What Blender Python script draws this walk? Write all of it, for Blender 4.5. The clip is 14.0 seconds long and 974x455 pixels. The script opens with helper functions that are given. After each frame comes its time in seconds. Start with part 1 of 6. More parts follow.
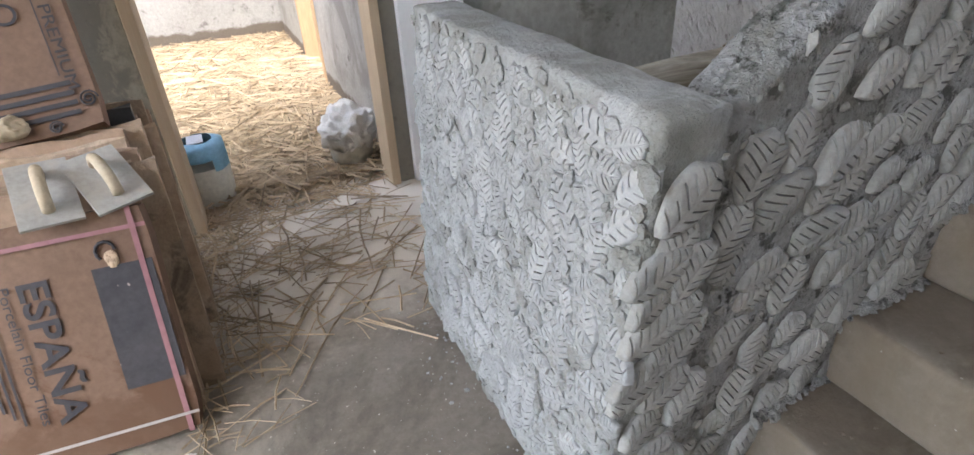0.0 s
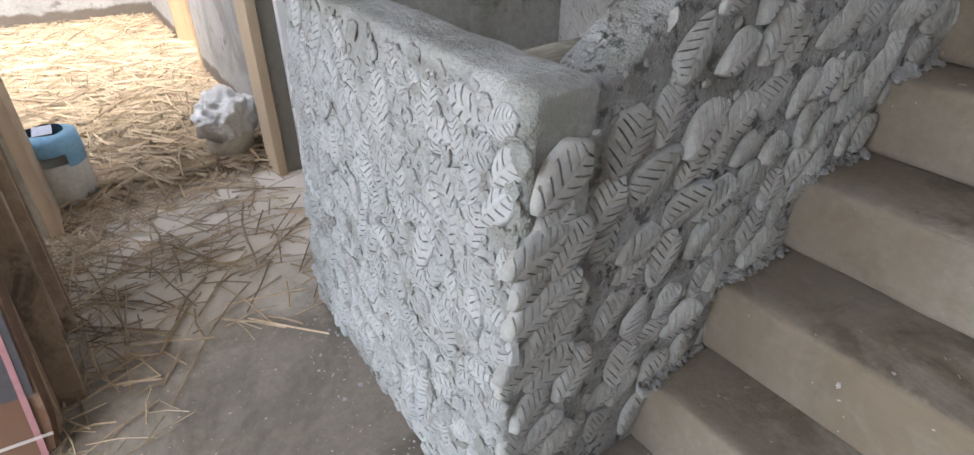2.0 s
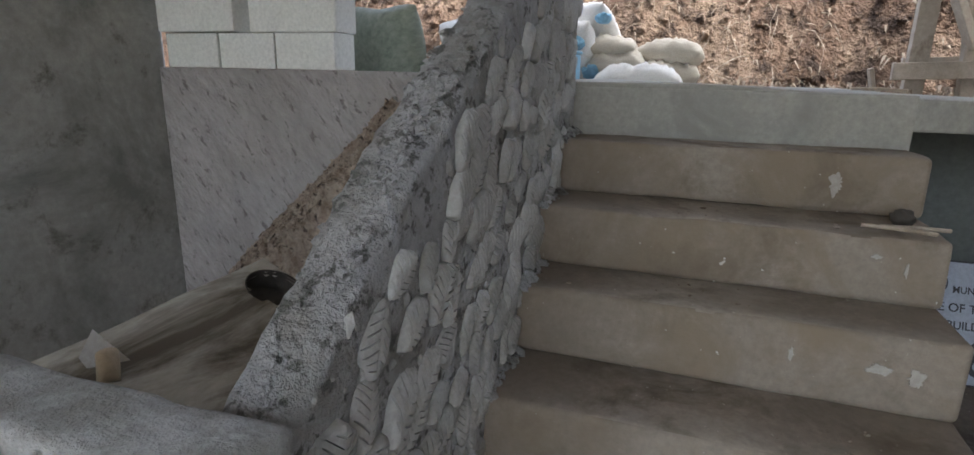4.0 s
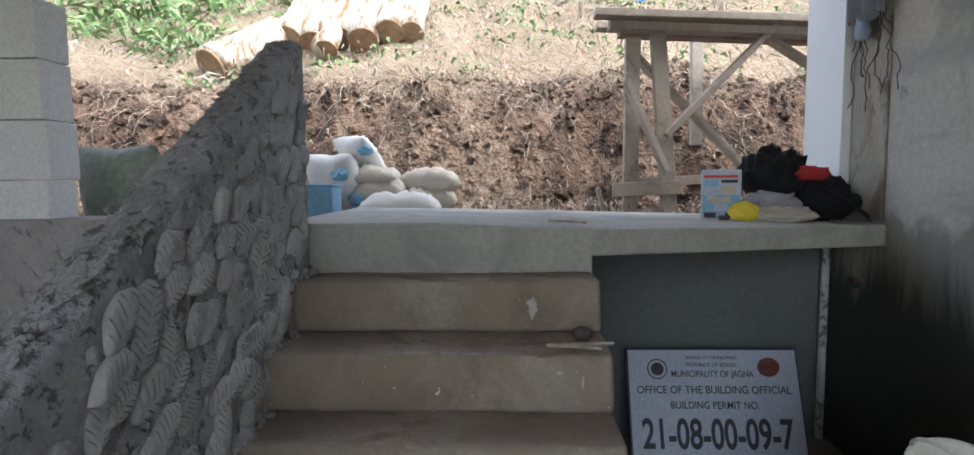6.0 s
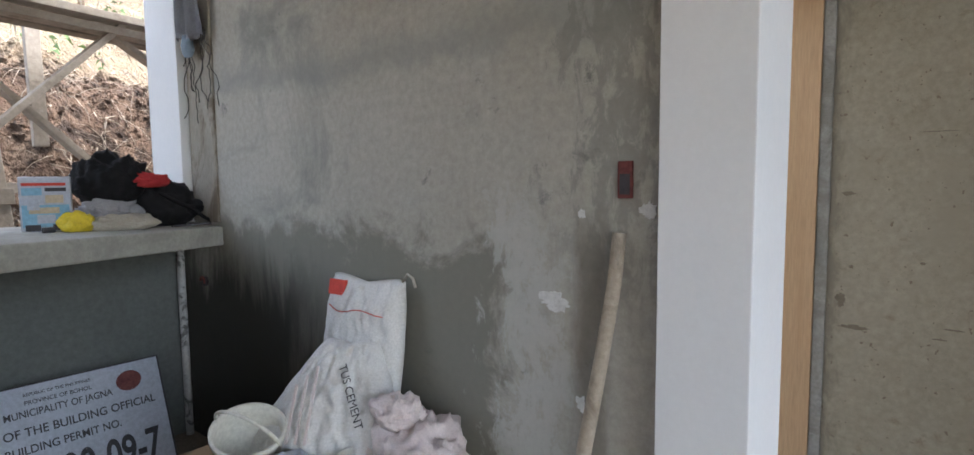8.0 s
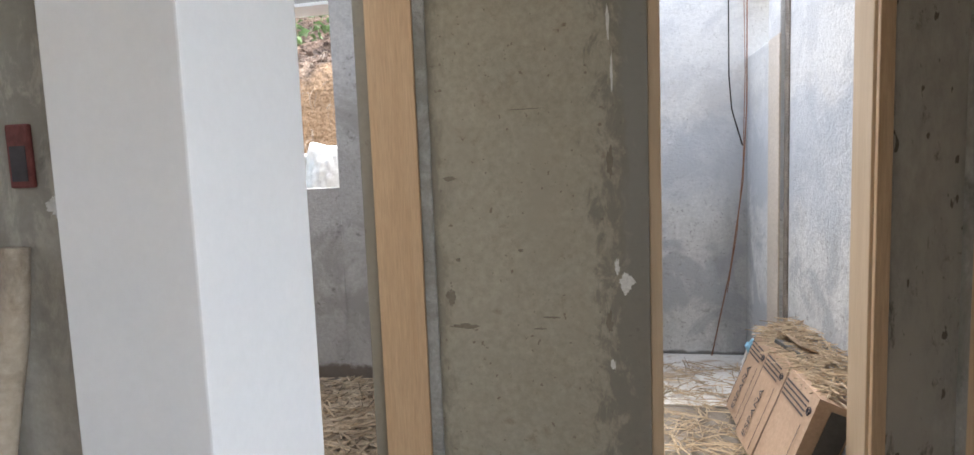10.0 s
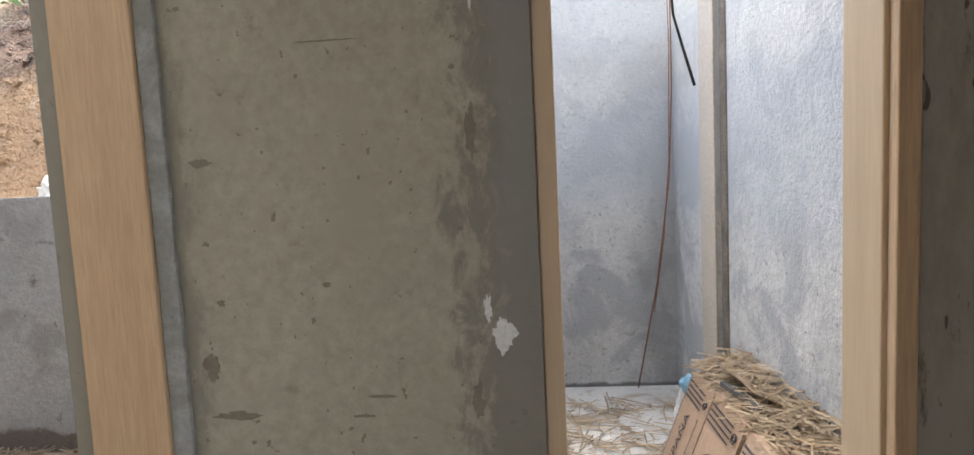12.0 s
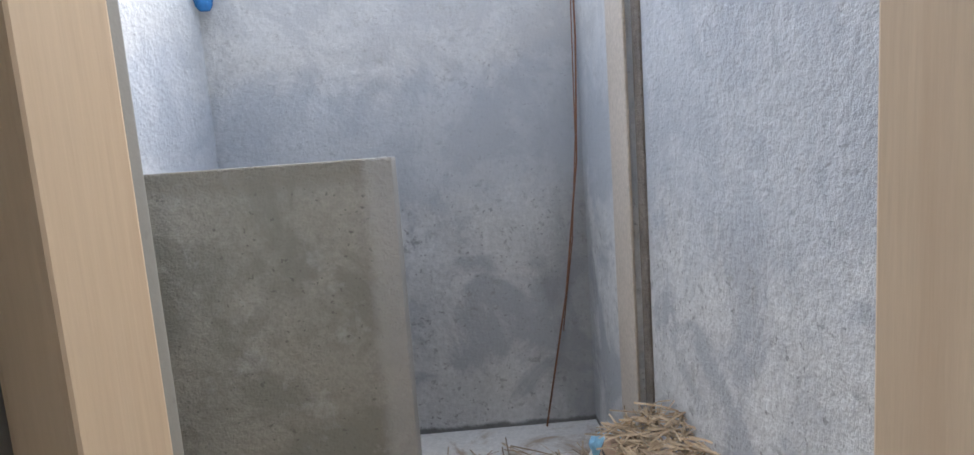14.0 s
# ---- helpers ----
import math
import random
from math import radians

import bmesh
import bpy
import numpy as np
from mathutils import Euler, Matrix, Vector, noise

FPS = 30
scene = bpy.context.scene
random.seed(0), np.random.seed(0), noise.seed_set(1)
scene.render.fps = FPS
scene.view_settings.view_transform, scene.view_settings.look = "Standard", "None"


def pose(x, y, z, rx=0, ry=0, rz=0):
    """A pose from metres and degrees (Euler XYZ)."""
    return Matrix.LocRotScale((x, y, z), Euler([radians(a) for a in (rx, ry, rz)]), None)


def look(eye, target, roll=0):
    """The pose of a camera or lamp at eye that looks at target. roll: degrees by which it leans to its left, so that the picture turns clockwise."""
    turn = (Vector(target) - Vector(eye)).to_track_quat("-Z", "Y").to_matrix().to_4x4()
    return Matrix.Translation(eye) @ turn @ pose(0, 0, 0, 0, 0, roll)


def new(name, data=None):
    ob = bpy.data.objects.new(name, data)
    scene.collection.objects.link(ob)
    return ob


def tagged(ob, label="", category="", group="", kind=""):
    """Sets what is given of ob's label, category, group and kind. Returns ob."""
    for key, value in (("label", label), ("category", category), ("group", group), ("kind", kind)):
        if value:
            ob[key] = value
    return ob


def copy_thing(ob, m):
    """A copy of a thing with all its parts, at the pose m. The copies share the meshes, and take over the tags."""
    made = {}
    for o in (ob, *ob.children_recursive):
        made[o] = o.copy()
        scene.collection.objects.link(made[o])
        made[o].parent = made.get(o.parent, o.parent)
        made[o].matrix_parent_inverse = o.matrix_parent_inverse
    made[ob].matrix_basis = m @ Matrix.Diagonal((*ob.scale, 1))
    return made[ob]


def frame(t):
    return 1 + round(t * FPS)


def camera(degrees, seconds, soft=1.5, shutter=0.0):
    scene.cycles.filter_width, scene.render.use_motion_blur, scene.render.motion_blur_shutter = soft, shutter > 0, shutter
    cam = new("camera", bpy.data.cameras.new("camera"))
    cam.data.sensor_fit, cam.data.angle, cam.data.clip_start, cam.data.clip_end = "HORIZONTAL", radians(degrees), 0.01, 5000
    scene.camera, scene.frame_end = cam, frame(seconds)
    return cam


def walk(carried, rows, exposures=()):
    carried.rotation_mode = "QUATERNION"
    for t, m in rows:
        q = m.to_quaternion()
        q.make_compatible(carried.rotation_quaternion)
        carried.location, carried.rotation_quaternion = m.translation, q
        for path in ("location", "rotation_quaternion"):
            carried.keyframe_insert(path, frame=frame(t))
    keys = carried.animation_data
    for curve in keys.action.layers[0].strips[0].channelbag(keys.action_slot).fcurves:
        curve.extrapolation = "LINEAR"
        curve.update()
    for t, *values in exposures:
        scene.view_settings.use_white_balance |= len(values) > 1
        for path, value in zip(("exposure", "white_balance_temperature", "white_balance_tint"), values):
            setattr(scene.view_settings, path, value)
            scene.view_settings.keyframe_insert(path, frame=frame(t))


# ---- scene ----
# camera: seconds, place, yaw, pitch, roll
cam = camera(79.96, 14.0)
ROWS = [
    (0, -0.004, 0.010, 1.141, -25.47, -31.24, 2.53),
    (0.5, -0.006, 0.008, 1.134, -24.66, -31.50, 2.07),
    (1, -0.007, 0.009, 1.116, -24.31, -32.44, 1.68),
    (1.5, 0.003, 0.003, 1.119, -26.80, -32.69, 1.65),
    (2, 0.040, 0.008, 1.115, -34.62, -32.39, -0.37),
    (2.5, 0.089, 0.014, 1.134, -43.32, -28.85, -2.42),
    (3, 0.125, 0.057, 1.161, -54.24, -24.34, -3.62),
    (3.5, 0.135, 0.122, 1.215, -63.99, -18.60, -1.83),
    (4, 0.136, 0.157, 1.238, -70.66, -14.94, -1.08),
    (4.2, 0.137, 0.139, 1.252, -73.80, -13.13, -1.23),
    (6.3, 0.121, -0.158, 1.371, -92.56, -3.52, 1.63),
    (6.5, 0.130, -0.162, 1.373, -97.68, -3.64, 1.50),
    (7, 0.074, -0.204, 1.382, -113.34, -3.99, 1.22),
    (7.5, -0.006, -0.268, 1.376, -129.54, -4.30, 1.02),
    (8, -0.074, -0.399, 1.378, -141.27, -4.99, 0.59),
    (8.5, -0.174, -0.528, 1.381, -149.02, -5.55, 0.57),
    (9, -0.220, -0.661, 1.366, -158.12, -6.12, 0.72),
    (9.2, -0.226, -0.733, 1.357, -161.92, -6.08, 0.62),
    (11.3, -0.342, -1.644, 1.270, -171.89, -5.02, 2.64),
    (11.5, -0.342, -1.730, 1.272, -172.75, -4.89, 2.59),
    (12, -0.403, -1.883, 1.245, -176.12, -4.87, 2.75),
    (12.5, -0.559, -2.060, 1.240, -178.85, -5.30, 3.31),
    (13, -0.648, -2.234, 1.212, -185.03, -6.86, 2.70),
    (13.5, -0.667, -2.461, 1.225, -187.14, -7.24, 3.11),
    (14, -0.703, -2.673, 1.251, -182.38, -7.20, 4.12),
]
EXPOSURE = [(0, 3.65, 6650, 10), (2, 3.70, 6650, 10), (3, 3.40, 6650, 10), (3.5, 3.22, 6700, 10), (4, 2.90, 6600, 10), (6.5, 2.65, 6200, 10), (7.5, 2.80, 5950, 10), (8, 3.10, 6400, 10), (9, 3.28, 6650, 10), (11.5, 3.12, 6700, 10), (12.5, 3.24, 6400, 10), (13, 3.15, 6050, 10), (13.5, 2.95, 6100, 10), (14, 2.70, 6250, 10)]
walk(cam, [(t, pose(x, y, z, 90 + pitch, roll, yaw)) for t, x, y, z, yaw, pitch, roll in ROWS], EXPOSURE)

# ---- light ----
world = bpy.data.worlds.new("sky")
scene.world = world
world.use_nodes = True
wn = world.node_tree.nodes
sky = wn.new("ShaderNodeTexSky")
sky.sky_type, sky.sun_disc = "NISHITA", False
sky.sun_elevation, sky.sun_rotation = radians(58), radians(207)
sky.air_density, sky.dust_density = 1.0, 2.0
haze = wn.new("ShaderNodeHueSaturation")
haze.inputs["Saturation"].default_value = 0.6
world.node_tree.links.new(sky.outputs[0], haze.inputs["Color"])
world.node_tree.links.new(haze.outputs[0], wn["Background"].inputs[0])
wn["Background"].inputs[1].default_value = 0.15
sun = new("sun", bpy.data.lights.new("sun", "SUN"))
sun.data.energy, sun.data.angle, sun.data.color = 1.4, radians(60), (1.0, 0.985, 0.965)
sun.matrix_world = look((-6, -2, 12), (-6 + 0.45 * 0.53, -2 + 0.89 * 0.53, 12 - 0.848))


# ---- materials ----
def ramp(nt, fac, stops):
    r = nt.nodes.new("ShaderNodeValToRGB")
    el = r.color_ramp.elements
    while len(el) < len(stops):
        el.new(0.5)
    for e, (p, c) in zip(el, stops):
        e.position = p
        e.color = (*c, 1) if len(c) == 3 else c
    nt.links.new(fac, r.inputs[0])
    return r.outputs[0]


def noise_tex(nt, vec, scale, detail=5.0, rough=0.6, dist=0.0):
    n = nt.nodes.new("ShaderNodeTexNoise")
    n.inputs["Scale"].default_value = scale
    n.inputs["Detail"].default_value = detail
    n.inputs["Roughness"].default_value = rough
    n.inputs["Distortion"].default_value = dist
    nt.links.new(vec, n.inputs["Vector"])
    return n.outputs[0]


def blend(nt, kind, fac, a, b):
    m = nt.nodes.new("ShaderNodeMix")
    m.data_type, m.blend_type = "RGBA", kind
    for sock, val in ((m.inputs[0], fac), (m.inputs[6], a), (m.inputs[7], b)):
        if isinstance(val, (int, float)):
            sock.default_value = val
        elif isinstance(val, tuple):
            sock.default_value = (*val, 1) if len(val) == 3 else val
        else:
            nt.links.new(val, sock)
    return m.outputs[2]


def surface(name, colour, second, scale=3.0, fine=40.0, rough=0.85, bump=0.3, depth=0.01, stain=None, stain_scale=1.2, stain_at=(0.55, 0.7),
            stretch=(1, 1, 1), metal=0.0, specks=None, speck_scale=60.0, speck_at=0.72, vary=0.0, local=False, stain2=None, stain2_at=(0.6, 0.7), stain2_scale=2.0, turn=None, grainy=0.8, island=0.0):
    """A worn surface: two colours mixed at two scales, stains with a soft edge, fine specks and relief."""
    m = bpy.data.materials.new(name)
    m.use_nodes = True
    nt = m.node_tree
    bsdf = nt.nodes["Principled BSDF"]
    if local:
        co = nt.nodes.new("ShaderNodeTexCoord").outputs["Object"]
    else:
        co = nt.nodes.new("ShaderNodeNewGeometry").outputs["Position"]
    mp = nt.nodes.new("ShaderNodeMapping")
    mp.inputs["Scale"].default_value = stretch
    if turn:
        mp.vector_type = "TEXTURE"
        mp.inputs["Scale"].default_value = [1 / s for s in stretch]
        mp.inputs["Rotation"].default_value = turn
    nt.links.new(co, mp.inputs[0])
    vec = mp.outputs[0]
    big = noise_tex(nt, vec, scale, 6, 0.65, 0.3)
    small = noise_tex(nt, vec, fine, 4, 0.7)
    col = ramp(nt, big, [(0.3, colour), (0.7, second)])
    grain = ramp(nt, small, [(0.25, (0.72, 0.72, 0.72)), (0.75, (1.12, 1.12, 1.12))])
    col = blend(nt, "MULTIPLY", grainy, col, grain)
    if stain:
        s = ramp(nt, noise_tex(nt, vec, stain_scale, 8, 0.68, 0.6), [(stain_at[0], (0, 0, 0)), (stain_at[1], (1, 1, 1))])
        col = blend(nt, "MIX", s, col, stain)
    if stain2:
        sh = nt.nodes.new("ShaderNodeMapping")
        sh.inputs["Location"].default_value = (3.7, 1.9, 5.3)
        nt.links.new(vec, sh.inputs[0])
        s = ramp(nt, noise_tex(nt, sh.outputs[0], stain2_scale, 9, 0.72, 0.3), [(stain2_at[0], (0, 0, 0)), (stain2_at[1], (1, 1, 1))])
        col = blend(nt, "MIX", s, col, stain2)
    if specks:
        s = ramp(nt, noise_tex(nt, vec, speck_scale, 2, 0.5), [(speck_at, (0, 0, 0)), (speck_at + 0.03, (1, 1, 1))])
        col = blend(nt, "MIX", s, col, specks)
    if island:
        geo = nt.nodes.new("ShaderNodeNewGeometry")
        v = ramp(nt, geo.outputs["Random Per Island"], [(0.0, (1 - island,) * 3), (1.0, (1 + island * 0.6,) * 3)])
        col = blend(nt, "MULTIPLY", 1.0, col, v)
    if vary:
        oi = nt.nodes.new("ShaderNodeObjectInfo")
        v = ramp(nt, oi.outputs["Random"], [(0.0, (1 - vary,) * 3), (1.0, (1 + vary * 0.5,) * 3)])
        col = blend(nt, "MULTIPLY", 1.0, col, v)
    nt.links.new(col, bsdf.inputs["Base Color"])
    bsdf.inputs["Roughness"].default_value = rough
    bsdf.inputs["Metallic"].default_value = metal
    bsdf.inputs["Specular IOR Level"].default_value = 0.3
    h = nt.nodes.new("ShaderNodeMath")
    h.operation = "ADD"
    nt.links.new(big, h.inputs[0])
    nt.links.new(small, h.inputs[1])
    b = nt.nodes.new("ShaderNodeBump")
    b.inputs["Strength"].default_value, b.inputs["Distance"].default_value = bump, depth
    nt.links.new(h.outputs[0], b.inputs["Height"])
    nt.links.new(b.outputs[0], bsdf.inputs["Normal"])
    return m


def masks(m, layers):
    """Stains and painted light or shade, each with its own place. A layer: colour, strength, noise scale, noise amount,
    stretch, and limits (axis, at, softness, side).
    """
    nt = m.node_tree
    bsdf = nt.nodes["Principled BSDF"]
    col = bsdf.inputs["Base Color"].links[0].from_socket
    co = nt.nodes.new("ShaderNodeNewGeometry").outputs["Position"]
    sep = nt.nodes.new("ShaderNodeSeparateXYZ")
    nt.links.new(co, sep.inputs[0])
    for colour, strength, scale, amount, stretch, limits in layers:
        mp = nt.nodes.new("ShaderNodeMapping")
        mp.inputs["Scale"].default_value = stretch
        nt.links.new(co, mp.inputs[0])
        n = noise_tex(nt, mp.outputs[0], scale, 8, 0.7, 0.4)
        total = None
        for axis, at, soft, side in limits:
            wob = nt.nodes.new("ShaderNodeMath")
            wob.operation = "MULTIPLY_ADD"
            nt.links.new(n, wob.inputs[0])
            wob.inputs[1].default_value = amount
            nt.links.new(sep.outputs["XYZ".index(axis.upper())], wob.inputs[2])
            mr = nt.nodes.new("ShaderNodeMapRange")
            mr.interpolation_type = "SMOOTHSTEP"
            lo, hi = at + amount / 2 - soft / 2, at + amount / 2 + soft / 2
            mr.inputs[1].default_value, mr.inputs[2].default_value = lo, hi
            mr.inputs[3].default_value, mr.inputs[4].default_value = (0, 1) if side > 0 else (1, 0)
            nt.links.new(wob.outputs[0], mr.inputs[0])
            if total is None:
                total = mr.outputs[0]
            else:
                mu = nt.nodes.new("ShaderNodeMath")
                mu.operation = "MULTIPLY"
                nt.links.new(total, mu.inputs[0])
                nt.links.new(mr.outputs[0], mu.inputs[1])
                total = mu.outputs[0]
        mu = nt.nodes.new("ShaderNodeMath")
        mu.operation = "MULTIPLY"
        nt.links.new(total, mu.inputs[0])
        mu.inputs[1].default_value = strength
        col = blend(nt, "MIX", mu.outputs[0], col, colour)
    nt.links.new(col, bsdf.inputs["Base Color"])
    return m


M = {}
M["floor"] = surface("dusty_floor_doorway_light", (0.19, 0.162, 0.132), (0.275, 0.242, 0.204), 2.2, 45, 0.92, 0.35, 0.006, stain=(0.11, 0.095, 0.077), stain_at=(0.50, 0.62), specks=(0.5, 0.46, 0.4), speck_scale=90, speck_at=0.70, stain2=(0.29, 0.255, 0.21), stain2_at=(0.53, 0.64), stain2_scale=2.4)
# First layer: brightness spilling from the straw doorway, painted pale onto the floor.
masks(M["floor"], [((0.74, 0.68, 0.60), 0.95, 3.0, 0.8, (1, 1, 1), [("y", 1.5, 0.5, 1)]), ((0.44, 0.35, 0.25), 0.9, 5.0, 0.5, (1, 1, 1), [("y", 2.45, 0.3, 1)]), ((0.42, 0.33, 0.235), 0.9, 5.0, 0.3, (1, 1, 1), [("y", -2.0, 0.3, -1), ("x", 0.5, 0.1, 1)])])
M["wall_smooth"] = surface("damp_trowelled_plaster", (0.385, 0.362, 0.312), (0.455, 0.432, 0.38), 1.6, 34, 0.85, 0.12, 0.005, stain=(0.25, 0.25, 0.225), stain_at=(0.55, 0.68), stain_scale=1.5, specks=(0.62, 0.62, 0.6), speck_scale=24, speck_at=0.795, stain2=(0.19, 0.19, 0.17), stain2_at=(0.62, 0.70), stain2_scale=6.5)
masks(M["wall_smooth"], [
    ((0.245, 0.25, 0.235), 0.55, 2.6, 0.35, (1, 1, 1), [("z", 1.76, 0.08, 1), ("z", 1.86, 0.12, -1)]),
    ((0.18, 0.175, 0.145), 0.85, 3.0, 0.65, (1, 1, 0.9), [("x", 0.98, 0.09, 1), ("z", 1.17, 0.10, -1), ("x", 2.75, 0.5, -1)]),
    ((0.47, 0.47, 0.44), 0.65, 13.0, 0.9, (1, 1, 0.6), [("x", 0.98, 0.10, -1), ("x", 0.80, 0.12, 1), ("z", 1.25, 0.3, -1)]),
    ((0.17, 0.17, 0.155), 0.5, 16.0, 1.1, (1, 1, 0.45), [("x", 0.72, 0.12, -1), ("x", 0.52, 0.12, 1), ("z", 1.1, 0.5, 1)]),
    # Dark upright strip beside the leaning stick, up to the stick's height.
    ((0.15, 0.13, 0.10), 0.7, 9.0, 0.08, (1, 1, 0.3), [("x", 0.635, 0.05, 1), ("x", 0.735, 0.06, -1), ("z", 1.24, 0.2, -1)]),
    # Near-black streaks low down, stronger towards the corner under the slab.
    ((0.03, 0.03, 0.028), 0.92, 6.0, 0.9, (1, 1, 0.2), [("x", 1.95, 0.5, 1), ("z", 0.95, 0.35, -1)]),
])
M["wall_panel"] = surface("brown_grey_plaster", (0.322, 0.295, 0.234), (0.378, 0.35, 0.285), 2.0, 38, 0.85, 0.16, 0.005, stain=(0.315, 0.288, 0.232), stain_at=(0.50, 0.66), stain_scale=2.6, specks=(0.205, 0.17, 0.135), speck_scale=46, speck_at=0.69, stain2=(0.25, 0.215, 0.17), stain2_at=(0.58, 0.68), stain2_scale=13.0)
masks(M["wall_panel"], [
    ((0.17, 0.16, 0.14), 0.75, 18.0, 0.55, (1, 1, 0.55), [("x", -0.285, 0.09, -1), ("x", -0.9, 0.1, 1)]),
    ((0.23, 0.23, 0.22), 0.6, 9.0, 0.16, (1, 1, 0.25), [("x", -0.345, 0.04, -1), ("x", -0.9, 0.1, 1), ("z", 1.0, 0.9, 1)]),
    # Shade along the door fillet's edge, painted as a ragged dark band.
    ((0.20, 0.185, 0.155), 0.7, 15.0, 0.3, (1, 1, 0.5), [("x", 0.27, 0.06, 1)]),
])
M["wall_dark"] = surface("dark_cement_render", (0.29, 0.285, 0.26), (0.39, 0.38, 0.35), 1.8, 34, 0.85, 0.3, 0.006, stain=(0.19, 0.19, 0.17), stain_at=(0.47, 0.62), stain_scale=1.8, specks=(0.42, 0.41, 0.38), speck_scale=17, speck_at=0.74, stain2=(0.09, 0.08, 0.065), stain2_at=(0.56, 0.70), stain2_scale=4.5)
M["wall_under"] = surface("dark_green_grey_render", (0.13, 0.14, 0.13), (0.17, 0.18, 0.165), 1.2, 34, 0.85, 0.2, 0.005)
M["wall_rough"] = surface("rough_cement_render", (0.52, 0.53, 0.53), (0.66, 0.665, 0.66), 2.6, 42, 0.95, 0.6, 0.011, stain=(0.40, 0.415, 0.435), stain_at=(0.47, 0.57), stain_scale=3.0, stain2=(0.33, 0.33, 0.33), stain2_at=(0.575, 0.66), stain2_scale=19.0, specks=(0.30, 0.30, 0.30), speck_scale=55, speck_at=0.68)
# Paler on top, darker in the west corner, thin dark foot line.
masks(M["wall_rough"], [
    ((0.56, 0.55, 0.525), 0.5, 2.5, 0.5, (1, 1, 1), [("z", 1.62, 0.25, 1)]),
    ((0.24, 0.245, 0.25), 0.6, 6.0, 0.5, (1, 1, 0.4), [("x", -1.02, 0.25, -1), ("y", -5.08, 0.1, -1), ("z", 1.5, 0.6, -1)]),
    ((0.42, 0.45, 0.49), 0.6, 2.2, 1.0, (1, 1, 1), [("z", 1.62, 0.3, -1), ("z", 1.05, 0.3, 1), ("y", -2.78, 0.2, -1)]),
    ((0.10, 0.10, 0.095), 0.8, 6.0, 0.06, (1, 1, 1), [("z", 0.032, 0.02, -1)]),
])
M["wall_room"] = surface("grey_brown_cement_render", (0.38, 0.37, 0.355), (0.47, 0.46, 0.445), 2.4, 55, 0.95, 0.7, 0.012, stain=(0.30, 0.29, 0.275), stain_at=(0.50, 0.62), stain_scale=2.6, stain2=(0.20, 0.19, 0.18), stain2_at=(0.58, 0.66), stain2_scale=10.0)
masks(M["wall_room"], [((0.13, 0.10, 0.075), 0.85, 5.0, 0.15, (1, 1, 1), [("z", 0.11, 0.03, -1)])])
M["partition"] = surface("brownish_cement_render", (0.30, 0.29, 0.25), (0.38, 0.365, 0.325), 2.5, 60, 0.95, 0.9, 0.012, stain=(0.25, 0.245, 0.215), stain_at=(0.47, 0.58), stain_scale=3.0, stain2=(0.42, 0.415, 0.395), stain2_at=(0.57, 0.72), stain2_scale=6.0, specks=(0.19, 0.185, 0.165), speck_scale=48, speck_at=0.68)
masks(M["partition"], [((0.24, 0.225, 0.19), 0.7, 4.0, 0.10, (1, 1, 1), [("z", 1.19, 0.06, 1)]), ((0.44, 0.435, 0.42), 0.6, 7.0, 0.10, (1, 1, 0.4), [("x", -0.38, 0.05, -1)])])
M["wall_white"] = surface("white_wall_paint", (0.74, 0.75, 0.76), (0.80, 0.80, 0.80), 1.5, 60, 0.7, 0.06, 0.002, grainy=0.12)
M["cement"] = surface("grey_cement_render", (0.34, 0.345, 0.335), (0.44, 0.445, 0.435), 4.0, 75, 0.95, 0.9, 0.012, stain=(0.26, 0.26, 0.24), stain_at=(0.48, 0.60), stain_scale=5.0)
# The small dark spots paint in the shade of pits.
M["cement_pitted"] = surface("pitted_cement_render", (0.36, 0.36, 0.355), (0.47, 0.47, 0.465), 5.0, 80, 0.95, 1.0, 0.02, stain=(0.28, 0.275, 0.255), stain_at=(0.48, 0.60), stain_scale=6.0, stain2=(0.14, 0.14, 0.13), stain2_at=(0.535, 0.59), stain2_scale=26.0)
# The dark dashes paint in the shade of slanted trowel dents.
M["cement_trowelled"] = surface("trowel_marked_cement", (0.37, 0.345, 0.325), (0.44, 0.415, 0.395), 5.0, 30, 0.95, 1.0, 0.035, stain=(0.32, 0.30, 0.28), stain_at=(0.5, 0.7), stain_scale=4.0, stain2=(0.19, 0.175, 0.16), stain2_at=(0.57, 0.63), stain2_scale=30.0, stretch=(1, 1.0, 0.45), turn=(radians(-38), 0, 0))
M["step"] = surface("worn_step_corner_shade", (0.245, 0.207, 0.165), (0.32, 0.275, 0.225), 2.5, 50, 0.9, 0.35, 0.006, stain=(0.225, 0.18, 0.13), stain_at=(0.46, 0.60), stain_scale=2.2, specks=(0.52, 0.49, 0.44), speck_scale=52, speck_at=0.735, stain2=(0.17, 0.135, 0.098), stain2_at=(0.52, 0.66), stain2_scale=3.4)
M["tread"] = surface("muddy_tread_corner_shade", (0.27, 0.225, 0.178), (0.36, 0.31, 0.255), 3.0, 50, 0.92, 0.35, 0.006, stain=(0.15, 0.12, 0.088), stain_at=(0.50, 0.64), stain_scale=3.4, stain2=(0.33, 0.29, 0.24), stain2_at=(0.52, 0.66), stain2_scale=3.0, specks=(0.46, 0.42, 0.36), speck_scale=60, speck_at=0.735)
